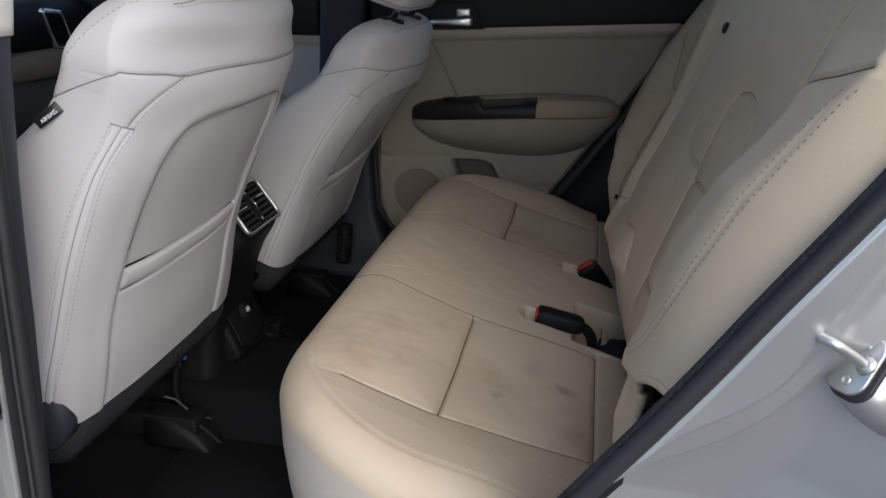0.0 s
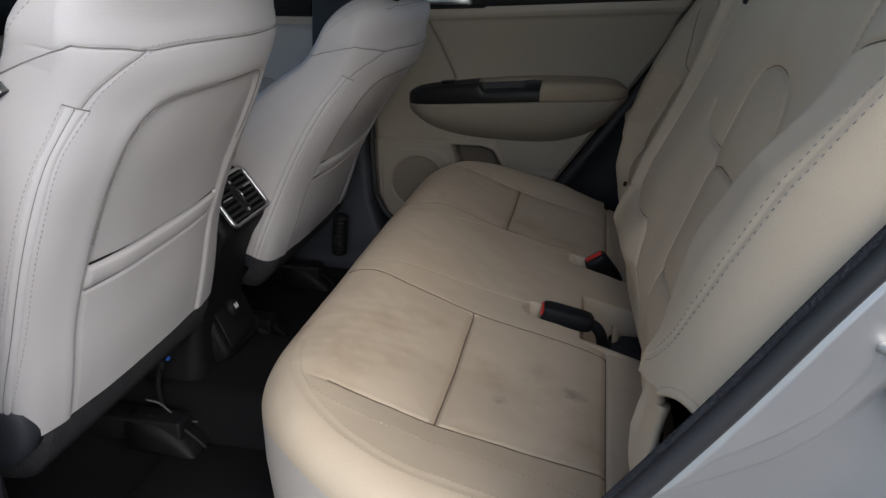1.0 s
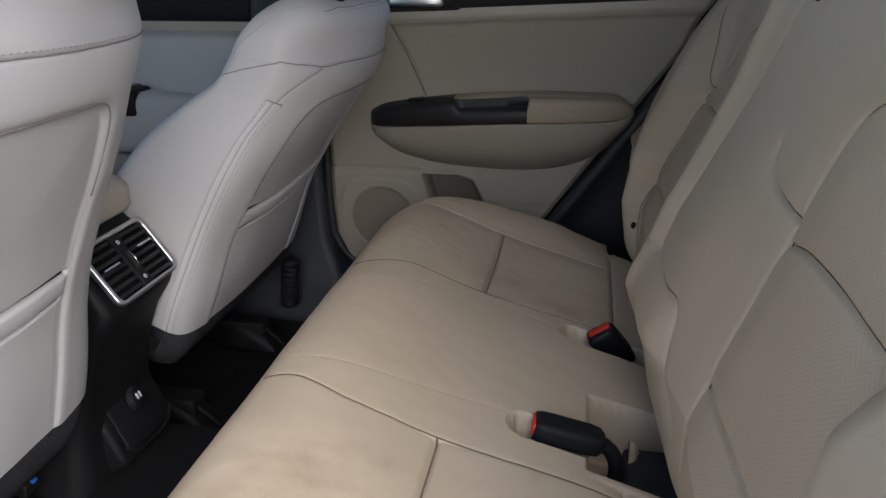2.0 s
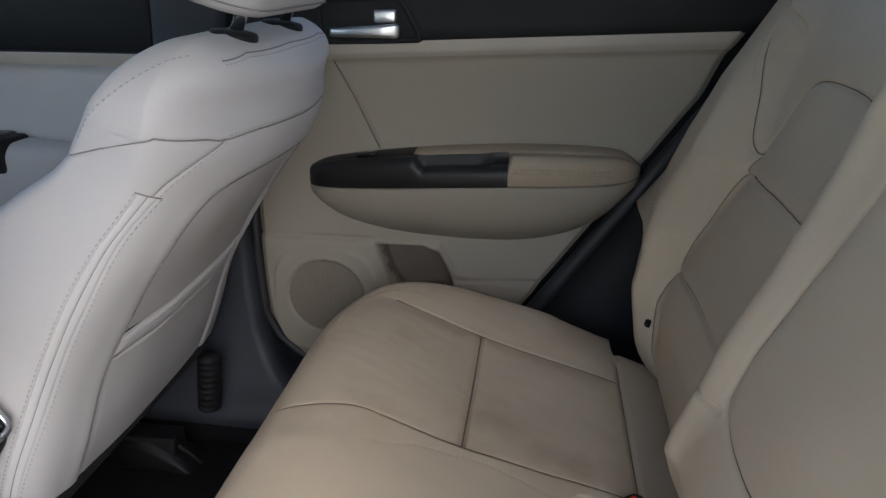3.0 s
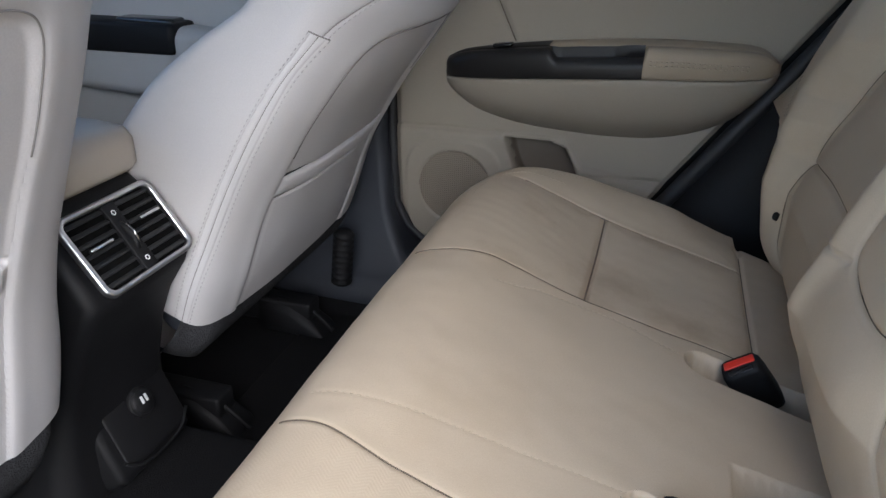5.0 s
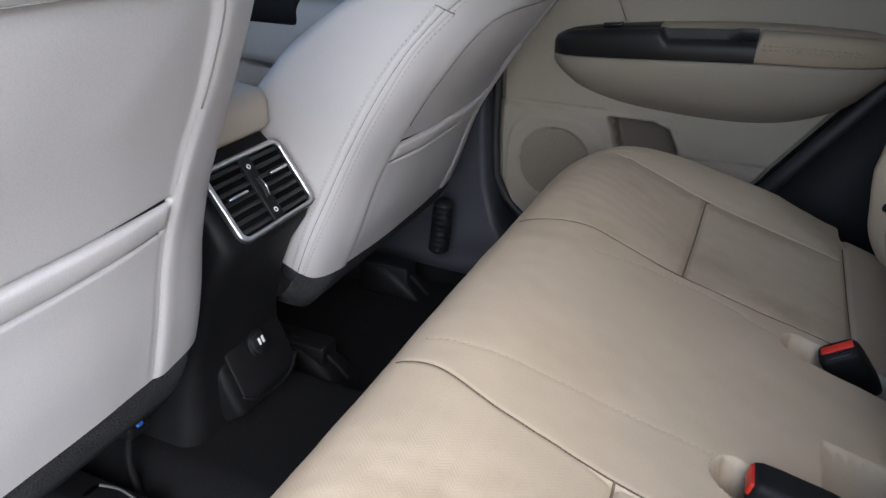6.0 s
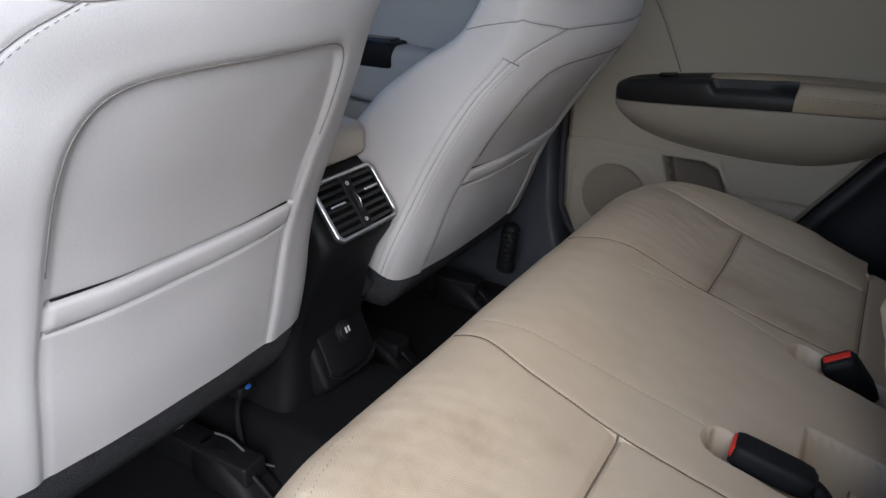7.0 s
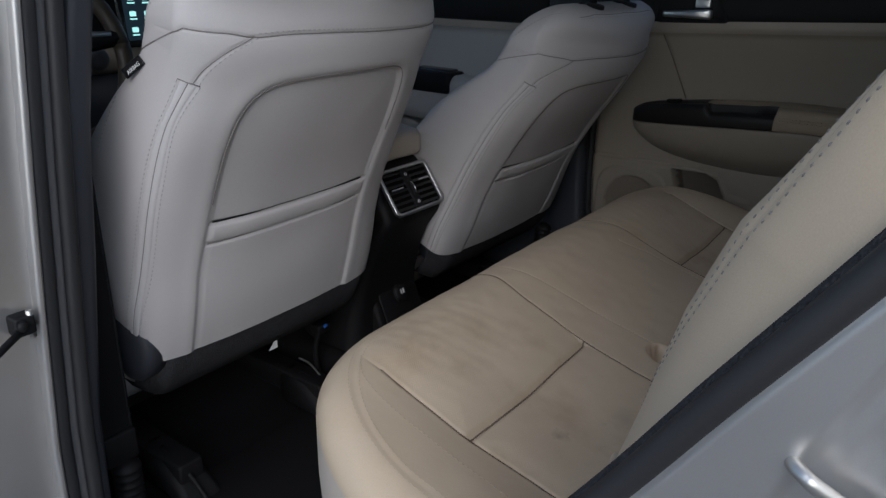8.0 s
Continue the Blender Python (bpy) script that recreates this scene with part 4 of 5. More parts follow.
    # headrest with two posts
    for s in (-0.068, 0.068):
        base = place(np.array([s]), np.array([TOP - 0.006]), np.array([-0.020]))[0]
        up_dir = np.array(M)[:3, 2]
        head = base + up_dir * 0.08
        part("headrest_guide", moved(lathe([(0.025, -0.010), (0.025, 0.004), (0.0235, 0.0065), (0.012, 0.0085), (0.009, 0.009)], 24), Matrix.Translation(base) @ Matrix.Rotation(radians(recline - 16), 4, "Y")), M_black, seat, "black headrest post guide")
        part("headrest_post", tube([base, head], 0.0068, 14), M_chrome, seat, "chrome headrest post")
    hs = []
    for b, wd, dp2 in ((0.549, 0.06, 0.020), (0.5495, 0.105, 0.040), (0.552, 0.122, 0.050), (0.558, 0.130, 0.055), (0.570, 0.134, 0.059), (0.62, 0.134, 0.058), (0.68, 0.122, 0.048), (0.715, 0.100, 0.034), (0.725, 0.06, 0.018)):
        hs.append([place(np.array([x]), np.array([b + 0.10 * (y + 0.05)]), np.array([-0.045 + y]))[0] for x, y in rounded(2 * wd, 2 * dp2, dp2 * 0.85, 8)])
    q = np.array(rounded(0.2664, 0.1156, 0.0491, 8))
    q = np.vstack([q, q[:1]])
    part("seam", tube(place(q[:, 0], 0.562 + 0.10 * (q[:, 1] + 0.05), -0.045 + q[:, 1]), 0.0009, 6), M_seam_grey, seat)
    part("headrest", loft(hs), M_seatback, seat, "padded leather headrest")
    # lower dark felt apron and reclining cover
    aa = np.linspace(-0.222, 0.225, 60)
    rows = []
    for b, c, sx in ((0.004, -0.012, 0.96), (-0.008, -0.005, 0.97), (-0.03, -0.003, 0.97), (-0.062, -0.008, 0.96), (-0.094, -0.020, 0.95), (-0.100, -0.05, 0.94)):
        c_side = -0.05 * np.clip((np.abs(aa) - 0.19) / 0.035, 0, 1) ** 2.4
        rows.append(place(aa * sx, np.full_like(aa, b), c + c_side))
    Rr = np.array(rows)
    part("felt_apron", flip((Rr.reshape(-1, 3), quads(*Rr.shape[:2]))), M_felt, seat, "dark felt apron under the backrest")
    for s in (-1, 1):
        big = tag_side == s
        r = 1.0 if big else 0.55
        e = np.array(M) @ np.array([-0.060, s * (0.217 if big else 0.190) * wide, -0.006 if big else -0.03, 1])
        prof = [(0.052 * r, -0.02), (0.052 * r, 0.004), (0.048 * r, 0.010), (0.038 * r, 0.0145), (0.022 * r, 0.017), (0.003, 0.0175)]
        part("recliner_cover", moved(lathe(prof, 36), Matrix.Translation(e[:3]) @ Matrix.Rotation(radians(-90 * s), 4, "X") @ Matrix.Scale(1.12, 4, (0, 1, 0))), M_pillar, seat, "dark grey plastic recliner cover")
    # cushion and frame under it
    fx, fz = foot
    secs = []
    for x, z0, z1 in ((fx - 0.58, 0.64, 0.72), (fx - 0.54, 0.56, 0.76), (fx - 0.3, 0.54, 0.745), (fx - 0.20, 0.56, 0.72), (fx - 0.17, 0.60, 0.69)):
        z0, z1 = z0 + fz - 0.72, z1 + fz - 0.72
        secs.append([(x, cy + y, (z0 + z1) / 2 + z) for y, z in rounded(0.49, z1 - z0, 0.05, 6)])
    part("seat_cushion", loft(secs), M_seatback, seat)
    part("seat_frame", block(fx - 0.50, fx - 0.20, cy - 0.19, cy + 0.19, 0.52, fz - 0.13, 0.02, 0.01), M_black, seat)
    for s in (-0.15, 0.15):
        part("seat_rail", block(fx - 0.52, fx - 0.06, cy + s - 0.022, cy + s + 0.022, 0.43, 0.475, 0.006, 0.004), M_black, seat, "black steel seat rail")
        cover = []
        for x, h, w2 in ((fx - 0.15, 0.070, 0.028), (fx - 0.09, 0.066, 0.030), (fx - 0.06, 0.049, 0.032), (fx - 0.030, 0.024, 0.032), (fx - 0.018, 0.009, 0.028)):
            cover.append([(x - 0.012, cy + s + y, 0.402 + 0.55 * h + z) for y, z in rounded(2 * w2, h, min(0.02, h * 0.42), 4)])
        part("rail_cover", loft(cover), M_black, seat, "black plastic end cover of the seat rail")
        part("cover_rib", tube(curve([(fx - 0.13, cy + s - 0.005, 0.474), (fx - 0.085, cy + s - 0.006, 0.467), (fx - 0.052, cy + s - 0.004, 0.446), (fx - 0.026, cy + s, 0.417)], 6), 0.004, 8), M_black, seat)
    if tag_side:
        # small cloth tag sewn into the side seam, with its printed word
        o = place(np.array([tag_side * 0.2235]), np.array([0.388]), np.array([-0.070]))[0]
        Mt = frame_of(o, (0.80, 0.30, 0.60), (-0.558, -0.21, 0.849))
        tag = part("airbag_tag", moved(slab(0.032, 0.0125, 0.0012, 0.001, 0.0005), Mt), M_gloss, seat, "black cloth tag with white lettering")
        fc = bpy.data.curves.new("lettering", "FONT")
        fc.body, fc.size, fc.align_x, fc.align_y, fc.extrude = "AIRBAG", 0.0060, "CENTER", "CENTER", 0.0002
        tmp = new("lettering_source", fc)
        me = bpy.data.meshes.new_from_object(tmp.evaluated_get(bpy.context.evaluated_depsgraph_get()))
        bpy.data.objects.remove(tmp)
        V = np.array([v.co for v in me.vertices])
        F = [tuple(p.vertices) for p in me.polygons]
        part("lettering", moved((V, F), Mt @ Matrix.Translation((0, -0.0015, 0.0013))), M_white, tag, "white printed word", smooth=False)


# ---- centre console ----
def console():
    con = thing("centre_console", (-0.78, 0.012, 0.44), "black plastic centre console with rear air vents", "console")
    yc = 0.012
    secs = []
    # height, rear x, front x, half width
    for z, xr, xf, hw, r in ((0.44, -0.758, -0.95, 0.110, 0.03), (0.50, -0.760, -0.95, 0.104, 0.03), (0.56, -0.758, -0.95, 0.096, 0.026), (0.62, -0.748, -0.95, 0.088, 0.022), (0.68, -0.730, -0.95, 0.083, 0.02), (0.72, -0.712, -0.95, 0.082, 0.02), (0.755, -0.690, -0.95, 0.084, 0.016), (0.772, -0.684, -0.95, 0.085, 0.014), (0.80, -0.701, -0.95, 0.084, 0.014), (0.845, -0.733, -0.95, 0.082, 0.018), (0.856, -0.742, -0.95, 0.080, 0.02), (0.864, -0.756, -0.94, 0.076, 0.025), (0.867, -0.775, -0.93, 0.066, 0.03)):
        secs.append([((xr + xf) / 2 + x, yc + y, z) for x, y in rounded(xr - xf, 2 * hw, r, 6)])
    part("body", loft(secs), M_black, con)
    part("long_body", block(-1.75, -0.94, yc - 0.085, yc + 0.085, 0.44, 0.80, 0.03, 0.02), M_black, con)
    lid = []
    for z, g in ((0.868, 0.97), (0.874, 1.0), (0.900, 1.0), (0.911, 0.96), (0.917, 0.84)):
        lid.append([(-0.880 + x * g, yc + y * g, z) for x, y in rounded(0.31, 0.170, 0.035, 8)])
    part("armrest_lid", loft(lid), M_trim, con, "beige padded armrest lid")
    # vent face
    a, b = Vector((-0.680, yc, 0.775)), Vector((-0.732, yc, 0.848))
    Mv = frame_of((a + b) / 2 + Vector((0.0045, 0, 0.003)), (0, 1, 0), b - a)
    ow, oh = 0.142, 0.093
    part("vent_bezel", moved(ring(rounded(ow, oh, 0.014, 8), rounded(ow - 0.013, oh - 0.013, 0.009, 8), 0.007, 0.002), Mv), M_satin, con, "satin silver vent bezel")
    part("vent_well", moved(slab(ow - 0.010, oh - 0.010, 0.0015, 0.010, 0.0005), Mv), M_deep, con)
    part("vent_divider", moved(slab(0.019, oh - 0.013, 0.0062, 0.002, 0.001), Mv), M_black, con)
    for sx in (-1, 1):
        for k in range(7):
            y = -0.0345 + 0.0115 * k
            part("vent_vane", moved(slab(0.051, 0.0056, 0.0014, 0.001, 0.0005), Mv @ pose(sx * 0.036, y, 0.0030, -28)), M_vane, con)
        tabm = Mv @ pose(sx * 0.040, 0.004 if sx < 0 else 0.010, 0.0052)
        part("vane_tab", moved(slab(0.034, 0.0046, 0.0032, 0.002, 0.001), tabm), M_black, con)
        part("tab_inlay", moved(slab(0.032, 0.0030, 0.0010, 0.0012, 0.0004), tabm @ pose(0, 0, 0.0030)), M_chrome, con, "bright strip on the vane tab")
    wheel = part("thumb_wheel", moved(tube([(0, -0.016, 0.0035), (0.0012, -0.009, 0.0065), (0.0015, 0, 0.0078), (0.0012, 0.009, 0.0065), (0, 0.016, 0.0035)], 0.0034, 10), Mv), M_black, con)
    part("wheel_inlay", moved(tube([(0.002, -0.012, 0.0086), (0.0028, 0, 0.0112), (0.002, 0.012, 0.0086)], 0.0011, 8), Mv), M_chrome, wheel)
    for y in (-0.029, 0.028):
        part("vent_mark", moved(ring(rounded(0.006, 0.006, 0.0029, 4), rounded(0.0035, 0.0035, 0.0017, 4), 0.0006, 0.0002), Mv @ pose(0, y, 0.0064)), M_white, con, "small white vent symbol")
    # housing that carries the socket panel
    secs = []
    for z, xr, hw, r in ((0.485, -0.752, 0.060, 0.02), (0.500, -0.735, 0.064, 0.014), (0.510, -0.728, 0.066, 0.010), (0.518, -0.7305, 0.067, 0.010), (0.570, -0.752, 0.067, 0.010), (0.623, -0.774, 0.066, 0.012), (0.650, -0.785, 0.062, 0.02)):
        secs.append([((xr - 0.86) / 2 + x, yc + 0.018 + y, z) for x, y in rounded(xr + 0.86, 2 * hw, r, 6)])
    part("socket_housing", loft(secs), M_black, con)
    # socket panel
    Ms = frame_of((-0.748, yc + 0.020, 0.570), (0, 1, 0), (-0.42, 0, 1))
    part("socket_panel", moved(slab(0.112, 0.106, 0.004, 0.012, 0.002), Ms), M_black, con)
    part("panel_lip", moved(tube(curve([(-0.060, -0.040, 0.004), (-0.03, -0.057, 0.006), (0.03, -0.057, 0.006), (0.060, -0.040, 0.004)], 8), 0.0022, 8), Ms), M_black, con)
    cap = part("socket_cap", moved(lathe([(0.019, 0.004), (0.0195, 0.008), (0.018, 0.010), (0.0165, 0.0095), (0.016, 0.013), (0.0145, 0.0145), (0.002, 0.015)], 28), Ms @ pose(0.0, 0.008, 0)), M_black, con, "round black power socket cap")
    for sx in (-1, 1):
        part("cap_mark", moved(slab(0.004, 0.010, 0.0006, 0.001, 0.0002), Ms @ pose(sx * 0.0035, 0.011, 0.0148)), M_white, cap, "small white socket symbol")


# ---- doors on the passenger side ----
def door_rear_edge(z):
    return -0.156 + (z - 0.68) / 1.41


def far_rear_door():
    door = thing("door_1", (-0.30, 0.72, 0.50), "closed rear door with taupe panel, black sill and armrest", "car door", kind="structure")
    WALL = 0.700
    zs = np.linspace(0.50, 1.11, 200)
    us = np.linspace(0, 1, 240)
    Z, U = np.meshgrid(zs, us, indexing="ij")
    front = np.interp(zs, (0.50, 0.515, 0.535, 0.565, 0.61, 0.70, 1.11), (-0.52, -0.560, -0.592, -0.625, -0.647, -0.652, -0.655))
    rear = door_rear_edge(zs) - 0.012
    rear = np.maximum(rear, front + 0.05)
    X = front[:, None] + (rear - front)[:, None] * U
    Zrow = Z
    Z = Z + 0.042 * (X + 0.5) * step(Zrow, 1.02, 1.065)
    belt = 1.073 + 0.042 * (X + 0.5)
    line_z = np.interp(X, (-0.66, -0.452, -0.430, -0.40, -0.33, -0.30, -0.15), (0.767, 0.768, 0.768, 0.768, 0.768, 0.72, 0.69))
    Y = WALL + 0.006 * np.exp(-((Z - 0.98) / 0.07) ** 2)
    Y = Y - 0.010 * step(Z, belt - 0.010, belt + 0.012)
    Y = Y - 0.010 * (1 - step(Z, line_z - 0.012, line_z + 0.004)) * 0.6
    seam = away(X, Z, [(-0.505, 1.075), (-0.47, 1.012), (-0.431, 0.930)])
    Y = Y + groove(seam, 0.003, 0.0025)
    dl = away(X, Z, [(-0.66, 0.767), (-0.452, 0.768)])
    Y = Y + groove(dl, 0.004, 0.003)
    rear_l = away(X, Z, [(-0.05, 0.915), (0.02, 0.918)])
    Y = Y + groove(rear_l, 0.004, 0.003)
    low = away(X, Z, [(-0.30, 0.70), (-0.15, 0.703), (-0.12, 0.72)])
    Y = Y + groove(low, 0.004, 0.003)
    # pull cup hollow
    cup = inside(X, Z, [(-0.445, 0.762), (-0.36, 0.762), (-0.33, 0.750), (-0.312, 0.715), (-0.30, 0.68), (-0.40, 0.66), (-0.425, 0.70)])
    dc = away(X, Z, [(-0.445, 0.762), (-0.36, 0.762), (-0.33, 0.750), (-0.312, 0.715), (-0.30, 0.68), (-0.40, 0.66), (-0.425, 0.70), (-0.445, 0.762)])
    Y = Y + np.where(cup, 0.045 * step(dc, 0.0, 0.009), 0)
    # speaker
    sp = np.hypot(X + 0.535, Z - 0.655)
    sq = (np.abs((X + 0.537) / 0.093) ** 3.5 + np.abs((Z - 0.645) / 0.100) ** 3.5) ** (1 / 3.5)
    Y = Y - 0.003 * (1 - step(sq, 0.98, 1.03)) + 0.004 * (1 - step(sp, 0.070, 0.073))
    edge = np.minimum(X - front[:, None], rear[:, None] - X)
    Y = Y + 0.012 * (1 - step(edge, 0, 0.012))
    full = grid(X, Y, Z)
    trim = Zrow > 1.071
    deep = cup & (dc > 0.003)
    grille = sp < 0.070
    part("upper_panel", pick(full, ~trim & ~grille & ~(deep & (Z <= line_z)) & (Z > line_z)), M_door, door, "taupe moulded door panel")
    part("lower_panel", pick(full, ~trim & ~grille & ~deep & (Z <= line_z)), M_door, door)
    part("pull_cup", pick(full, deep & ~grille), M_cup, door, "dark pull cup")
    part("belt_trim", pick(full, trim), M_trim, door, "pale belt line trim")
    part("speaker_grille", pick(full, grille), M_speaker, door, "perforated round speaker grille")
    part("backing", block(-0.72, 0.30, 0.752, 0.79, 0.44, 1.20, 0.01, 0.004), M_black, door)

    # armrest: sections from the wall over the lip to the wall below
    ax = np.linspace(-0.553, -0.006, 130)
    f = lambda xs, vs: np.interp(ax, *zip(*curve(np.c_[xs, vs], 10)))
    yo = f((-0.553, -0.545, -0.52, -0.46, -0.36, -0.21, -0.10, -0.04, -0.015, -0.006), (0.698, 0.682, 0.665, 0.647, 0.632, 0.620, 0.624, 0.642, 0.667, 0.697))
    zt = f((-0.553, -0.545, -0.50, -0.36, -0.21, -0.10, -0.04, -0.006), (0.888, 0.898, 0.914, 0.932, 0.942, 0.942, 0.937, 0.915))
    zsp = f((-0.553, -0.50, -0.36, -0.21, -0.10, -0.04, -0.006), (0.866, 0.870, 0.882, 0.893, 0.897, 0.900, 0.905))
    zb = f((-0.553, -0.53, -0.49, -0.42, -0.34, -0.25, -0.17, -0.10, -0.05, -0.006), (0.855, 0.832, 0.808, 0.790, 0.782, 0.779, 0.785, 0.806, 0.840, 0.895))

    lip = zt - 0.017 * step(ax, -0.366, -0.348)
    trench = step(ax, -0.362, -0.350) * (1 - step(ax, -0.262, -0.236))

    def prof(i, part_of):
        w, t, s, b = yo[i], lip[i], zsp[i], zb[i]
        r = min(0.016, (t - s) * 0.45, max(0.7 - w, 0.004) * 0.6)
        if part_of == "top":
            mid, top, dig = 0.42 * 0.705 + 0.58 * w, zt[i], 0.040 * trench[i]
            if ax[i] > -0.212:
                t = top
            pts = [(0.705, top + 0.002), (mid + 0.004, top + 0.0015), (mid, top - 0.001 - 0.05 * dig), (mid - 0.001, min(top - 0.002, t) - dig), (w + r + 0.003, t - dig), (w + r + 0.0015, t - 0.0005)]
            for k in range(7):
                a = radians(90 * k / 6)
                pts.append((w + r - r * math.sin(a), t - r + r * math.cos(a)))
            pts += [(w, s + 0.003), (w + 0.002, s + 0.0005), (w + 0.012, s)]
        else:
            pts = [(w + 0.012, s - 0.0005), (w + 0.003, s - 0.001), (w + 0.0015, s - 0.004)]
            for k in range(1, 13):
                q = k / 12
                pts.append((w + 0.0015 + (0.703 - w) * (0.25 * q + 0.75 * q ** 3.2), s - 0.004 + (b - s) * q))
        return pts

    tops = [[(ax[i], y, z) for y, z in prof(i, "top")] for i in range(len(ax))]
    lows = [[(ax[i], y, z) for y, z in prof(i, "low")] for i in range(len(ax))]
    T, L = np.array(tops), np.array(lows)
    fullt = (T.reshape(-1, 3), quads(*T.shape[:2]))
    col = np.arange(T.shape[1])[None]
    sw = (T[..., 0] < -0.212) & ((T[..., 0] < -0.366) | (col >= 2))
    part("armrest_pad", pick(flip(fullt), ~sw), M_arm, door, "stitched taupe leather armrest")
    part("armrest_pocket", flip((L.reshape(-1, 3), quads(*L.shape[:2]))), M_door, door)
    panel = part("switch_panel", pick(flip((fullt[0] + np.array([0, -0.0012, 0.0]), fullt[1])), sw), M_switch, door, "black switch panel with grip hollow")
    part("window_switch", moved(slab(0.034, 0.016, 0.006, 0.004, 0.002), frame_of((-0.445, 0.668, 0.9245), (1, 0, 0.12), (0, 1, 0))), M_gloss, panel, "glossy window switch")
    part("switch_mark", moved(slab(0.007, 0.004, 0.0006, 0.0008, 0.0002), frame_of((-0.438, 0.666, 0.9315), (1, 0, 0.12), (0, 1, 0))), M_grey, panel)
    i0 = int(np.argmin(abs(ax + 0.205)))
    for off in (0.0, 0.006):
        line = np.array([(ax[i], yo[i] - 0.0006, zt[i] - 0.021 - off) for i in range(i0, len(ax) - 12)])
        part("stitching", dashes(line, 0.005, 0.003, 0.0010), M_thread, door)
    # black sill above the belt and handle
    secs = []
    for x in np.linspace(-0.66, 0.20, 60):
        zb2 = 1.073 + 0.042 * (x + 0.5) + 0.026
        secs.append([(x, y, z) for y, z in ((0.692, zb2 - 0.003), (0.6875, zb2 + 0.003), (0.6885, zb2 + 0.02), (0.694, zb2 + 0.08), (0.705, zb2 + 0.125), (0.715, zb2 + 0.135), (0.74, zb2 + 0.135), (0.75, zb2 - 0.003))])
    part("window_sill", loft(secs), M_black, door, "black grained upper sill")
    Mh = frame_of((-0.452, 0.6895, 1.128), (1, 0, 0.03), (0, 0, 1))
    def slant(q):
        q[:, 0] += np.where(q[:, 0] > 0, 0.012 - 0.5 * q[:, 1], 0)
        return q
    part("handle_bezel", moved(ring(slant(rounded(0.142, 0.072, 0.014, 6)), slant(rounded(0.126, 0.056, 0.012, 6)), 0.004, 0.001), Mh @ pose(0, 0.006, 0)), M_black, door)
    well = slant(rounded(0.128, 0.060, 0.012, 6))
    part("handle_well", moved(loft([np.c_[well, np.full(len(well), h)] for h in (0.0, 0.0012)]), Mh @ pose(0, 0.006, 0)), M_black, door, smooth=False)
    part("seam_line", tube(np.array([(-0.505, 0.7012, 1.075), (-0.488, 0.7012, 1.045), (-0.47, 0.7012, 1.012), (-0.451, 0.7012, 0.972), (-0.431, 0.7012, 0.930)]), 0.0009, 6), M_seam, door)
    lever = []
    for x, h, d in ((-0.049, 0.010, 0.006), (-0.044, 0.014, 0.011), (-0.01, 0.016, 0.014), (0.03, 0.019, 0.014), (0.056, 0.022, 0.012), (0.062, 0.016, 0.007)):
        lever.append([(x, -0.011 + y, 0.006 + d / 2 + z) for y, z in rounded(h, d, min(h, d) * 0.4, 4)])
    part("door_lever", moved(loft(lever), Mh), M_satin, door, "satin silver release lever")
    part("lock_tab", moved(slab(0.034, 0.019, 0.010, 0.003, 0.003), Mh @ pose(0.040, 0.011, 0.002)), M_satin, door, "satin silver lock tab")
    part("window_pane", block(-0.64, 0.22, 0.712, 0.716, 1.20, 1.54, 0.01, 0.001), M_tint, door).visible_shadow = False
    # rubber seal along the diagonal rear edge and round the lower front corner
    zz = np.linspace(0.56, 1.16, 40)
    part("door_seal", tube(np.c_[door_rear_edge(zz) + 0.010, np.full(40, 0.692), zz], 0.014, 10), M_rubber, door, "black rubber door seal")
    zf = np.linspace(0.50, 1.10, 50)
    fr = np.interp(zf, (0.50, 0.515, 0.535, 0.565, 0.61, 0.70, 1.11), (-0.52, -0.560, -0.592, -0.625, -0.647, -0.652, -0.655))
    part("door_seal", tube(np.c_[fr - 0.008, np.full(50, 0.705), zf], 0.009, 8), M_rubber, door, "black rubber door seal")


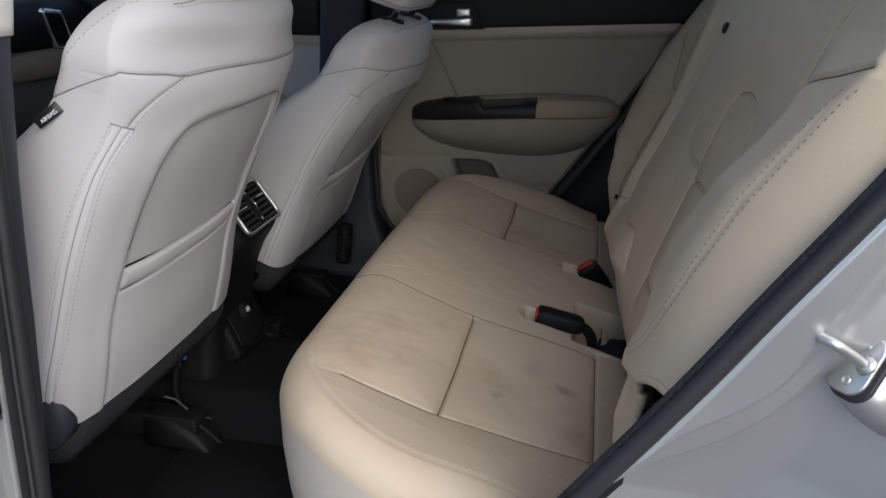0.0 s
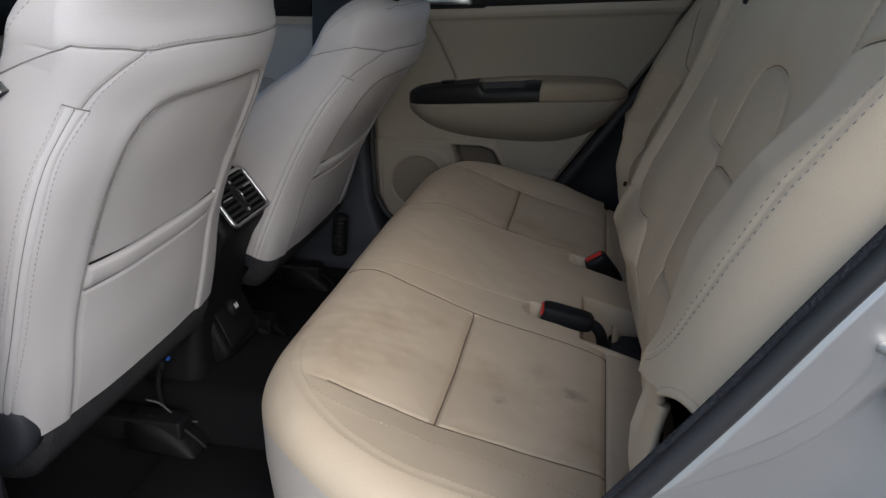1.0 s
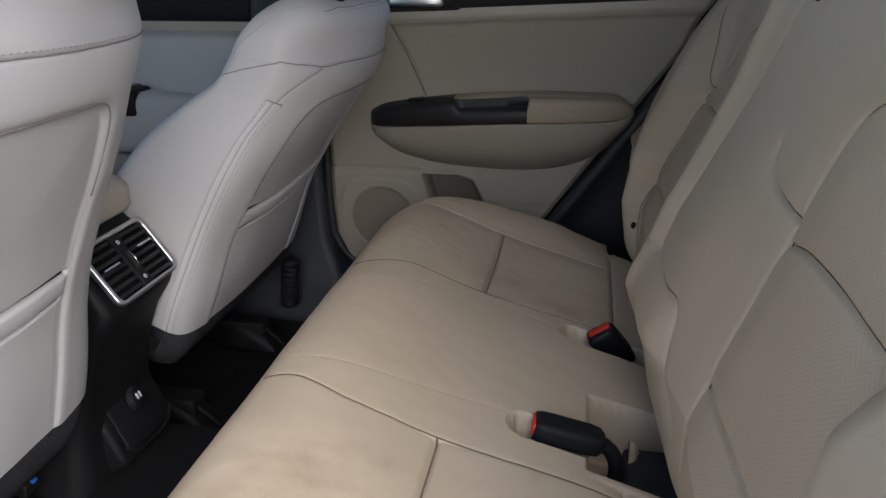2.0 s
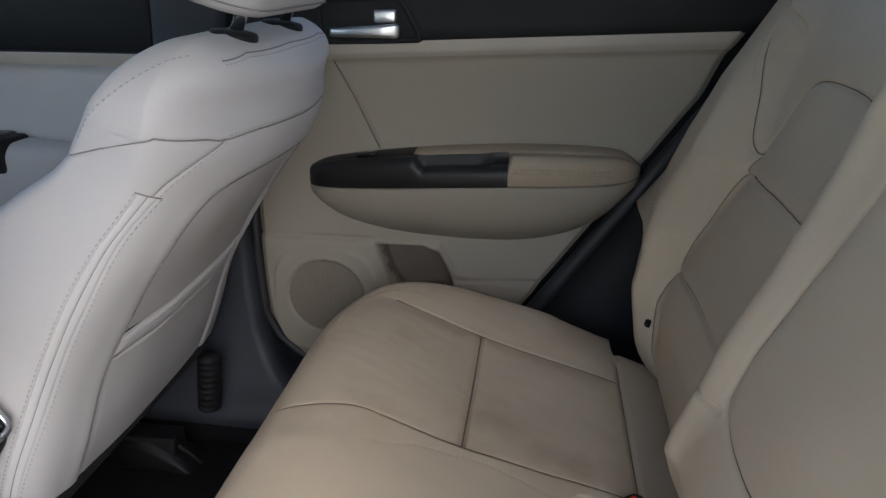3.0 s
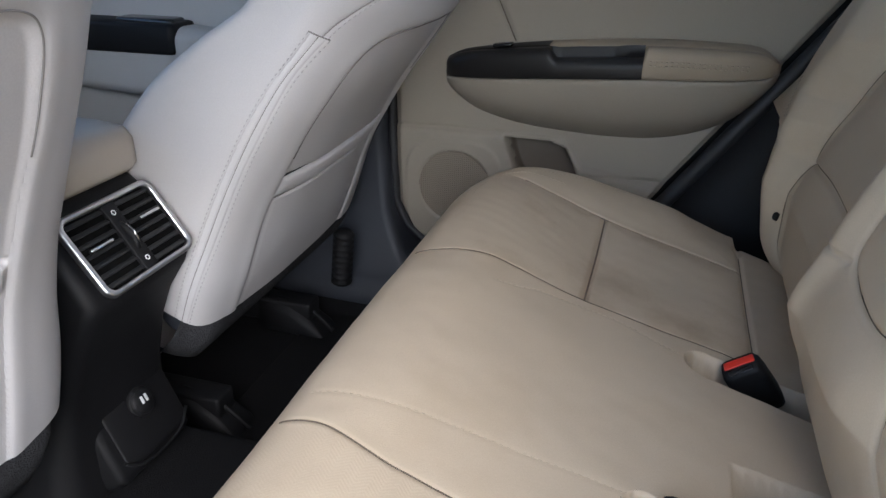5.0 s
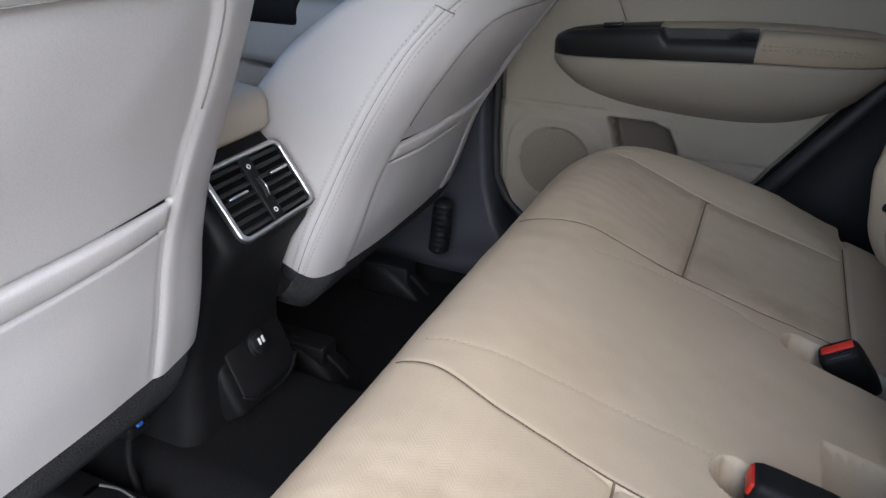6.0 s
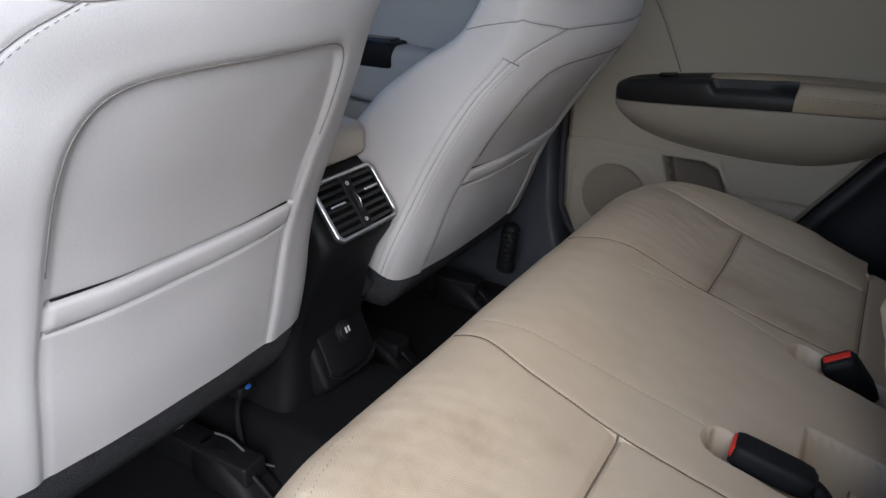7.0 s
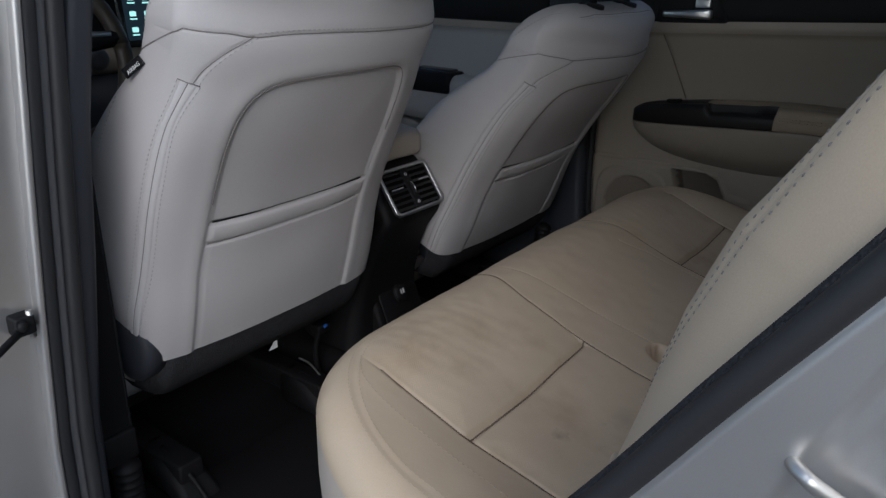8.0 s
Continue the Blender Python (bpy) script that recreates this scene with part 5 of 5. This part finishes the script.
def far_side():
    # wheel arch lining behind the door edge
    zz = np.linspace(0.45, 1.30, 30)
    rows = []
    for z in zz:
        x0 = door_rear_edge(z) + 0.012
        rows.append([(x0, 0.705, z), (x0 + 0.02, 0.675, z), (x0 + 0.08, 0.655, z), (x0 + 0.40, 0.65, z)])
    R = np.array(rows)
    ob = part("wall_right", (R.reshape(-1, 3), flip((0, quads(*R.shape[:2])))[1]), M_black)
    tagged(ob, "black plastic wheel arch lining beside the seat", "trim", kind="structure")
    # B pillar lower trim and sill
    secs = []
    for z, xr, xf, yi in ((0.40, -0.52, -1.05, 0.60), (0.455, -0.545, -1.03, 0.602), (0.475, -0.58, -1.0, 0.622), (0.52, -0.625, -0.93, 0.648), (0.60, -0.655, -0.87, 0.662), (0.75, -0.668, -0.83, 0.672), (0.95, -0.670, -0.81, 0.676), (1.2, -0.672, -0.79, 0.665), (1.5, -0.67, -0.77, 0.62)):
        secs.append([((xr + xf) / 2 + x, (yi + 0.76) / 2 + y, z) for x, y in rounded(xr - xf, 0.76 - yi, 0.02, 5)])
    ob = part("pillar_right", loft(secs), M_pillar)
    tagged(ob, "dark grey plastic pillar trim between the doors", "pillar", kind="structure")
    secs = []
    for x in np.linspace(-0.60, 0.10, 24):
        secs.append([(x, y, z) for y, z in ((0.585, 0.40), (0.592, 0.452), (0.61, 0.468), (0.66, 0.470), (0.70, 0.455), (0.72, 0.40))])
    ob = part("sill_right", loft(secs), M_pillar)
    tagged(ob, "dark grey plastic door sill trim", "sill", kind="structure")
    # corrugated belt boot
    prof = []
    for k in range(9):
        prof += [(0.016, 0.012 * k), (0.020, 0.012 * k + 0.004), (0.020, 0.012 * k + 0.008)]
    boot = part("belt_boot", moved(lathe(prof + [(0.012, 0.112)], 20), pose(-0.722, 0.572, 0.482, 0, 6, 0)), M_black)
    tagged(boot, "black corrugated boot of the seat belt anchor", "belt boot")
    # front passenger door
    door = thing("door_2", (-1.2, 0.72, 0.50), "closed front door with pale grey panel and black sill", "car door", kind="structure")
    xs, zs = np.linspace(-1.75, -0.80, 60), np.linspace(0.50, 1.075, 60)
    Z, X = np.meshgrid(zs, xs, indexing="ij")
    Y = 0.70 - 0.012 * step(Z, 1.045, 1.055) + 0.010 * np.exp(-((Z - 0.97) / 0.07) ** 2)
    full = grid(X, Y, Z)
    part("door_panel", pick(full, Z < 1.05), M_front_door, door)
    part("belt_trim", pick(full, Z >= 1.05), M_trim, door, "pale belt line trim")
    part("window_sill", block(-1.75, -0.80, 0.69, 0.74, 1.074, 1.20, 0.012, 0.01), M_black, door, "black grained upper sill")
    secs = []
    for x, w, zt, zb in ((-1.62, 0.69, 0.90, 0.87), (-1.58, 0.655, 0.915, 0.84), (-1.3, 0.63, 0.925, 0.80), (-1.05, 0.625, 0.93, 0.79), (-0.93, 0.64, 0.92, 0.82), (-0.89, 0.685, 0.90, 0.87)):
        secs.append([(x, (w + 0.71) / 2 + y, (zt + zb) / 2 + z) for y, z in rounded(0.71 - w, zt - zb, min(0.025, (0.71 - w) * 0.45, (zt - zb) * 0.45), 5)])
    part("armrest", loft(secs), M_front_door, door, "pale padded armrest")
    part("switch_panel", block(-1.55, -1.056, 0.618, 0.70, 0.880, 0.937, 0.015, 0.008), M_black, door, "black switch panel")
    part("grip", block(-1.20, -1.07, 0.640, 0.69, 0.925, 0.943, 0.012, 0.006), M_gloss, door)
    part("map_pocket", block(-1.60, -0.92, 0.655, 0.71, 0.56, 0.70, 0.03, 0.02), M_grey, door, "dark grey door pocket")
    part("window_pane", block(-1.70, -0.82, 0.712, 0.716, 1.18, 1.52, 0.01, 0.001), M_glass, door).visible_shadow = False


# ---- body opening on the near side ----
def near_side():
    zz = np.linspace(0.55, 1.34, 70)
    ex = opening_edge(zz)
    seal = part("door_seal", tube(np.c_[ex, np.full(70, -0.699), zz], 0.0086, 12), M_rubber)
    tagged(seal, "black rubber seal along the rear door opening", "door seal", kind="structure")
    lip = tube(np.c_[ex - 0.006, np.full(70, -0.690), zz], 0.006, 8)
    tagged(part("trim", lip, M_felt), "black seal lip beside the backrest", "door seal", kind="structure")
    # painted inner flank: a band that faces the sky, a pressed crease that sweeps away from the seal, a recess for the striker, an outer flange
    us = np.linspace(0, 1, 260)
    soft = lambda v, r: 0.5 * (v + np.sqrt(v * v + r * r))
    rows = []
    z3 = np.linspace(0.55, 1.34, 220)
    for z, x0 in zip(z3, opening_edge(z3)):
        w = 0.25 * us
        zw = z - 0.30 * w
        crease = np.interp(zw, (0.847, 0.89, 0.913, 0.936, 0.958, 0.982, 1.019, 1.054, 1.12, 1.3), (0.0012, 0.0116, 0.0344, 0.0454, 0.0451, 0.0397, 0.0307, 0.0237, 0.014, 0.01))
        fold = np.maximum(crease + 0.016, np.interp(zw, (0.8, 0.841, 0.853, 0.877, 0.903, 0.93, 0.959, 1.003, 1.039, 1.12, 1.3), (0.012, 0.0258, 0.0376, 0.0604, 0.0689, 0.0691, 0.0661, 0.0491, 0.038, 0.028, 0.022)))
        flange = np.interp(zw, (0.834, 0.88, 0.922, 0.959, 1.06, 1.12, 1.3), (0.1242, 0.1164, 0.1085, 0.1009, 0.08072, 0.065585, 0.05045))
        sunk = 0.45 * step(w - crease, -0.001, 0.008) + 0.55 * step(w - fold, -0.003, 0.010)
        y = (1 - sunk) * (-0.702 + 0.30 * w) + sunk * (-0.671 + 0.22 * np.clip(0.95 - zw, -0.03, 0.16)) - 0.75 * soft(w - flange - 0.006, 0.010) - 0.004 * step(w, 0.0, 0.006)
        rows.append(np.stack([x0 + 0.008 + 0.92 * w, y, zw], -1))
    R = np.array(rows)
    body = part("body_flank", (R.reshape(-1, 3), quads(*R.shape[:2])), M_paint)
    tagged(body, "silver painted body flank behind the door opening", "car body", kind="structure")
    # striker
    st = thing("door_striker", (0.131, -0.722, 0.95), "zinc plated door striker bolted to the painted flank", "door striker")
    Mp = frame_of((0.141, -0.681, 0.961), (0.44, 0.35, 0.816), (-0.49, 0.858, -0.104))
    shape = [(x * (1 - 0.10 * (x > 0)), y) for x, y in rounded(0.053, 0.034, 0.0135, 8)]
    part("plate", moved(loft([[(x * f, y * f, z) for x, y in shape] for f, z in ((0.96, 0.0), (1.0, 0.001), (1.0, 0.0035), (0.95, 0.0045))]), Mp), M_zinc, st, "plated striker plate")
    part("gasket", moved(loft([[(x * f - 0.001, y * f - 0.002, z) for x, y in shape] for f, z in ((1.06, -0.005), (1.08, -0.004), (1.08, -0.0005), (1.04, 0.0)) ]), Mp), M_rubber, st, "black gasket under the plate")
    part("mount", moved(loft([[(x * f, y * f, z) for x, y in shape] for f, z in ((1.5, -0.06), (1.25, -0.02), (1.04, -0.0045))]), Mp), M_paint, st, "painted boss under the plate")
    for sx in (-0.0160, 0.0150):
        part("screw", moved(lathe([(0.0042, 0.004), (0.0042, 0.0052), (0.0034, 0.0058), (0.0022, 0.0058), (0.0016, 0.0044), (0.0005, 0.0042)], 18), Mp @ pose(sx, -0.001, 0)), M_zinc, st)
    loop = curve([(0.0, -0.009, 0.002), (0.0, -0.009, 0.036), (0.0, -0.0075, 0.0425), (0.0, -0.002, 0.046), (0.0, 0.004, 0.0455), (0.0, 0.009, 0.0415), (0.0, 0.0105, 0.034), (0.0, 0.0105, 0.002)], 8)
    part("loop", moved(tube(loop, 0.0040, 14), Mp @ pose(0.0005, 0, 0)), M_zinc, st, "bright striker loop")
    part("collar", moved(lathe([(0.0085, 0.0042), (0.0078, 0.006), (0.0052, 0.0085), (0.0040, 0.009)], 18), Mp @ pose(0.0005, -0.009, 0)), M_zinc, st)
    # wheel arch lining between bolster and seal
    rows = []
    for z, x0 in zip(zz, ex):
        rows.append([(x0 + 0.004, -0.693, z), (x0 + 0.012, -0.655, z), (x0 + 0.10, -0.625, z), (x0 + 0.45, -0.61, z)])
    R = np.array(rows)
    tagged(part("wall_left", (R.reshape(-1, 3), quads(*R.shape[:2])), M_black), "black plastic wheel arch lining beside the seat", "trim", kind="structure")

    # B pillar: dark inner trim, two seal lips, painted outer face
    z2 = np.linspace(0.42, 1.52, 111)
    edge = np.interp(z2, (0.42, 0.70, 0.85, 1.0, 1.17, 1.52), (-0.668, -0.660, -0.648, -0.634, -0.616, -0.56))
    inner = np.interp(z2, (0.42, 0.70, 0.826, 0.90, 0.979, 1.053, 1.134, 1.181, 1.206, 1.52), (-0.675, -0.665, -0.648, -0.638, -0.629, -0.619, -0.604, -0.595, -0.588, -0.53))

    def strip(y0, y1, xa, xb, m, lab, cat, name, lo=0.0, hi=9.0, line=edge):
        rows = []
        for z, e in zip(z2, line):
            if not lo <= z <= hi:
                continue
            pts = rounded(xb - xa, y1 - y0, min(0.4 * (y1 - y0), 0.012), 4)
            rows.append([((xa + xb) / 2 + x, e + (y0 + y1) / 2 + y, z) for x, y in pts])
        ob = part(name, loft(rows), m)
        tagged(ob, lab, cat, kind="structure")
    strip(-0.034, 0.0, -0.80, -0.622, M_pillar, "dark grey plastic pillar trim", "pillar", "pillar_left", hi=1.185, line=inner)
    strip(-0.036, 0.002, -0.80, -0.620, M_lining, "pale grey upper pillar trim above the dark one", "pillar", "pillar_left_upper", lo=1.175, line=inner)
    strip(-0.038, -0.020, -0.70, -0.612, M_rubber, "black rubber inner seal on the door pillar", "door seal", "pillar_seal")
    strip(-0.050, -0.036, -0.70, -0.618, M_grey, "grey lip between two pillar seals", "door seal", "pillar_lip")
    strip(-0.066, -0.048, -0.70, -0.610, M_rubber, "black rubber outer seal on the door pillar", "door seal", "pillar_seal_outer")
    strip(-0.22, -0.064, -0.85, -0.620, M_paint, "silver painted door pillar", "pillar", "pillar_painted")
    strip(-0.073, -0.0645, -0.66, -0.6075, M_paint, "bright painted flange beside the pillar seal", "pillar", "pillar_flange")
    ch = thing("door_check", (-0.60, -0.735, 0.845), "dark steel door check arm on the pillar", "door check")
    part("bracket", block(-0.622, -0.602, -0.748, -0.726, 0.842, 0.864, 0.004, 0.003), M_black, ch)
    part("arm", tube([(-0.608, -0.732, 0.852), (-0.585, -0.775, 0.842), (-0.53, -0.86, 0.825)], 0.004, 10), M_black, ch)
    part("bolt", moved(lathe([(0.006, 0.0), (0.006, 0.004), (0.0045, 0.006), (0.0005, 0.006)], 8), frame_of((-0.602, -0.741, 0.855), (0, 1, 0), (0, 0, 1))), M_black, ch)
    part("pin", tube([(-0.606, -0.730, 0.838), (-0.606, -0.730, 0.868)], 0.0035, 10), M_zinc, ch)
    # sill and belt anchor by the pillar
    tagged(part("sill_left", block(-0.62, 0.02, -0.735, -0.64, 0.38, 0.455, 0.02, 0.012), M_pillar), "dark grey plastic sill trim", "sill", kind="structure")
    prof = []
    for k in range(9):
        prof += [(0.016, 0.012 * k), (0.020, 0.012 * k + 0.004), (0.020, 0.012 * k + 0.008)]
    boot = part("belt_boot", moved(lathe(prof + [(0.012, 0.112)], 20), pose(-0.700, -0.610, 0.455)), M_black)
    tagged(boot, "black corrugated boot of the seat belt anchor", "belt boot")
    belt = thing("seat_belt", (-0.702, -0.612, 0.56), "black seat belt webbing hanging by the pillar", "seat belt")
    part("webbing", block(-0.705, -0.7035, -0.635, -0.590, 0.60, 1.35, 0.0006, 0.0004), M_black, belt)
    for e in (-0.0195, 0.0195):
        part("selvedge", tube([(-0.7033, -0.6125 + e, 0.60), (-0.7033, -0.6125 + e, 1.35)], 0.0012, 6), M_felt, belt, "dark grey woven edge")
    part("anchor_sleeve", block(-0.712, -0.697, -0.637, -0.588, 0.565, 0.612, 0.006, 0.004), M_black, belt, "black plastic anchor sleeve")
    # front door on the driver's side, closed
    door = thing("door_3", (-1.2, -0.72, 0.50), "closed driver's door with dark panel", "car door", kind="structure")
    part("door_panel", block(-1.75, -0.86, -0.76, -0.70, 0.50, 1.10, 0.02, 0.01), M_door, door)
    part("window_sill", block(-1.75, -0.86, -0.75, -0.69, 1.102, 1.20, 0.012, 0.01), M_black, door)


# ---- dashboard ----
def dashboard():
    dash = thing("dashboard", (-1.65, 0, 0.7), "dark dashboard with beige lower pad and silver vents", "dashboard")
    secs = []
    for y in np.linspace(-0.70, 0.70, 40):
        secs.append([(x, y, z) for x, z in ((-1.98, 1.05), (-1.60, 1.16), (-1.50, 1.155), (-1.455, 1.13), (-1.45, 1.047), (-1.98, 1.047))])
    part("upper_pad", loft(secs), M_black, dash)
    secs = []
    for y in np.linspace(-0.70, 0.70, 40):
        secs.append([(x, y, z) for x, z in ((-1.98, 1.045), (-1.452, 1.045), (-1.430, 1.03), (-1.432, 0.985), (-1.45, 0.974), (-1.98, 0.974))])
    part("middle_pad", loft(secs), M_door, dash, "beige dashboard pad")
    secs = []
    for y in np.linspace(-0.70, 0.70, 40):
        secs.append([(x, y, z) for x, z in ((-1.98, 0.972), (-1.45, 0.972), (-1.45, 0.90), (-1.60, 0.66), (-1.98, 0.60))])
    part("lower_pad", loft(secs), M_grey, dash)
    SLANT = Matrix(((1, -0.42, 0, 0), (0, 1, 0, 0), (0, 0, 1, 0), (0, 0, 0, 1)))
    Mv = frame_of((-1.450, 0.505, 1.090), (0, 1, -0.12), (0.0, 0.12, 1))
    part("vent_bezel", moved(ring(rounded(0.080, 0.098, 0.014, 6), rounded(0.056, 0.078, 0.010, 6), 0.012, 0.003), Mv @ SLANT), M_chrome, dash, "chrome vent bezel")
    for k in range(6):
        part("vent_vane", moved(slab(0.046, 0.008, 0.003, 0.001, 0.0008), Mv @ SLANT @ pose(0, -0.034 + 0.0135 * k, 0.002, -25)), M_black, dash)
    scr = thing("touch_screen", (-1.44, 0.0, 1.03), "dark touch screen with pale icons", "screen")
    Ms = frame_of((-1.440, 0.005, 1.095), (0, 1, 0), (-0.1, 0, 1))
    part("housing", moved(slab(0.215, 0.135, 0.012, 0.012, 0.004), Ms), M_gloss, scr)
    part("display", moved(slab(0.185, 0.105, 0.001, 0.004, 0.0003), Ms @ pose(0, 0, 0.012)), M_screen, scr, "glowing dark screen")
    for i in range(5):
        for j in range(3):
            part("icon", moved(slab(0.016, 0.011, 0.0006, 0.003, 0.0002), Ms @ pose(-0.072 + 0.036 * i, -0.030 + 0.034 * j, 0.013)), M_icon, scr, "pale glowing icon")
            part("caption", moved(slab(0.018, 0.003, 0.0005, 0.001, 0.0002), Ms @ pose(-0.072 + 0.036 * i, -0.041 + 0.034 * j, 0.013)), M_icon, scr)
    wheel = thing("steering_wheel", (-1.35, -0.37, 1.0), "dark brown leather steering wheel with silver spoke trim", "steering wheel")
    Mw = frame_of((-1.29, -0.370, 1.050), (0, 1, 0), (-0.42, 0, 1))
    a = np.linspace(0, 2 * np.pi, 65)
    part("rim", moved(tube(np.c_[0.185 * np.cos(a), 0.185 * np.sin(a), 0 * a], 0.0165, 14), Mw), M_wheel, wheel)
    part("hub", moved(slab(0.16, 0.13, 0.05, 0.05, 0.015), Mw @ pose(0, -0.01, -0.045)), M_black, wheel)
    part("stalk", tube([(-1.40, -0.31, 1.010), (-1.37, -0.25, 1.018), (-1.35, -0.215, 1.020)], 0.009, 10), M_black, wheel)
    part("stalk_knob", tube(curve([(-1.352, -0.228, 1.020), (-1.345, -0.206, 1.020), (-1.340, -0.188, 1.019)], 4), [0.014, 0.018, 0.021, 0.023, 0.023, 0.022, 0.020, 0.016, 0.008], 14), M_grey, wheel, "grey stalk knob")
    for ang in (5, 175, 270):
        c, s = math.cos(radians(ang)), math.sin(radians(ang))
        part("spoke", moved(tube([(0.06 * c, 0.06 * s, -0.02), (0.12 * c, 0.12 * s, -0.012), (0.18 * c, 0.18 * s, 0)], 0.017, 10), Mw), M_black, wheel)
        part("spoke_trim", moved(tube([(0.075 * c, 0.075 * s + 0.012, 0.0), (0.13 * c, 0.13 * s + 0.012, 0.004), (0.165 * c, 0.165 * s + 0.006, 0.010)], 0.006, 8), Mw), M_satin, wheel, "satin silver spoke trim")


def speaker_material():
    m = mat("speaker_mesh", (0.26, 0.235, 0.20), 0.6, grain=900, bump=0.2)
    n, l = m.node_tree.nodes, m.node_tree.links
    tc = n.new("ShaderNodeTexCoord")
    vor = n.new("ShaderNodeTexVoronoi")
    vor.inputs["Scale"].default_value, vor.inputs["Randomness"].default_value = 260, 0.0
    l.new(tc.outputs["Object"], vor.inputs["Vector"])
    ramp = n.new("ShaderNodeMapRange")
    ramp.inputs["From Min"].default_value, ramp.inputs["From Max"].default_value = 0.30, 0.42
    l.new(vor.outputs["Distance"], ramp.inputs["Value"])
    mix = n.new("ShaderNodeMix")
    mix.data_type = "RGBA"
    mix.inputs["A"].default_value, mix.inputs["B"].default_value = (0.030, 0.024, 0.018, 1), (0.205, 0.168, 0.126, 1)
    l.new(ramp.outputs[0], mix.inputs["Factor"])
    l.new(mix.outputs["Result"], n["Principled BSDF"].inputs["Base Color"])
    return m


def glow(name, color, strength):
    m = bpy.data.materials.new(name)
    m.use_nodes = True
    b = m.node_tree.nodes["Principled BSDF"]
    b.inputs["Base Color"].default_value = (0.01, 0.01, 0.01, 1)
    b.inputs["Emission Color"].default_value = (*color, 1)
    b.inputs["Emission Strength"].default_value = strength
    return m


M_speaker = speaker_material()
M_screen = glow("screen_glow", (0.01, 0.02, 0.03), 0.6)
M_icon = glow("icon_glow", (0.4, 0.8, 0.75), 1.0)


def under_seat():
    Mt = frame_of((-0.795, -0.262, 0.566), (0.1, 1, 0.35), (-0.3, -0.35, 1))
    tri = [(-0.013, -0.004), (0.004, -0.007), (0.011, 0.009), (0.009, 0.0095)]
    tag = part("paper_tag", moved(loft([[(x, y, z + 0.002 * math.sin(90 * x)) for x, y in tri] for z in (0.0, 0.0006)]), Mt), M_paper, smooth=False)
    tagged(tag, "small white paper tag hanging under the driver's seat", "paper tag")
    plug = thing("wiring_plug", (-0.79, -0.147, 0.44), "black wiring plug with a bright blue end", "plug")
    part("cable", tube(curve([(-0.80, -0.150, 0.44), (-0.806, -0.152, 0.50), (-0.80, -0.149, 0.54), (-0.797, -0.147, 0.558)], 8), 0.005, 8), M_black, plug)
    part("housing", block(-0.806, -0.782, -0.163, -0.132, 0.548, 0.566, 0.004, 0.003), M_black, plug)
    part("wire", tube(curve([(-0.795, -0.205, 0.515), (-0.782, -0.190, 0.500), (-0.770, -0.178, 0.475), (-0.756, -0.165, 0.452), (-0.740, -0.150, 0.440)], 8), 0.0018, 6), M_grey, plug, "thin grey wire")
    part("blue_end", moved(slab(0.009, 0.006, 0.005, 0.0025, 0.0015), frame_of((-0.783, -0.147, 0.563), (0, 1, 0.1), (-0.6, 0, 1))), M_blue, plug, "bright blue plug end")


ground()
shell()
floor()
rear_bench()
rear_backrest()
armrest_bolt()
buckle((-0.139, -0.110, 0.704), ((0.973, 0.05, -0.225), (-0.052, 0.9986, 0.0), (0.225, 0.012, 0.974)), False, "black buckle lying in the bench with a red end")
buckle((-0.064, 0.152, 0.692), ((0.53, 0.35, -0.772), (-0.82, 0.0, -0.57), (-0.2, 0.936, 0.287)), True, "black buckle with a bright red button")
front_seat(-0.339, (-0.677, 0.705), 17.0, "beige leather driver's seat with map pocket", -1)
front_seat(0.353, (-0.686, 0.652), 24.2, "beige leather passenger seat with map pocket", 0, 1.10)
console()
far_rear_door()
far_side()
near_side()
under_seat()
dashboard()
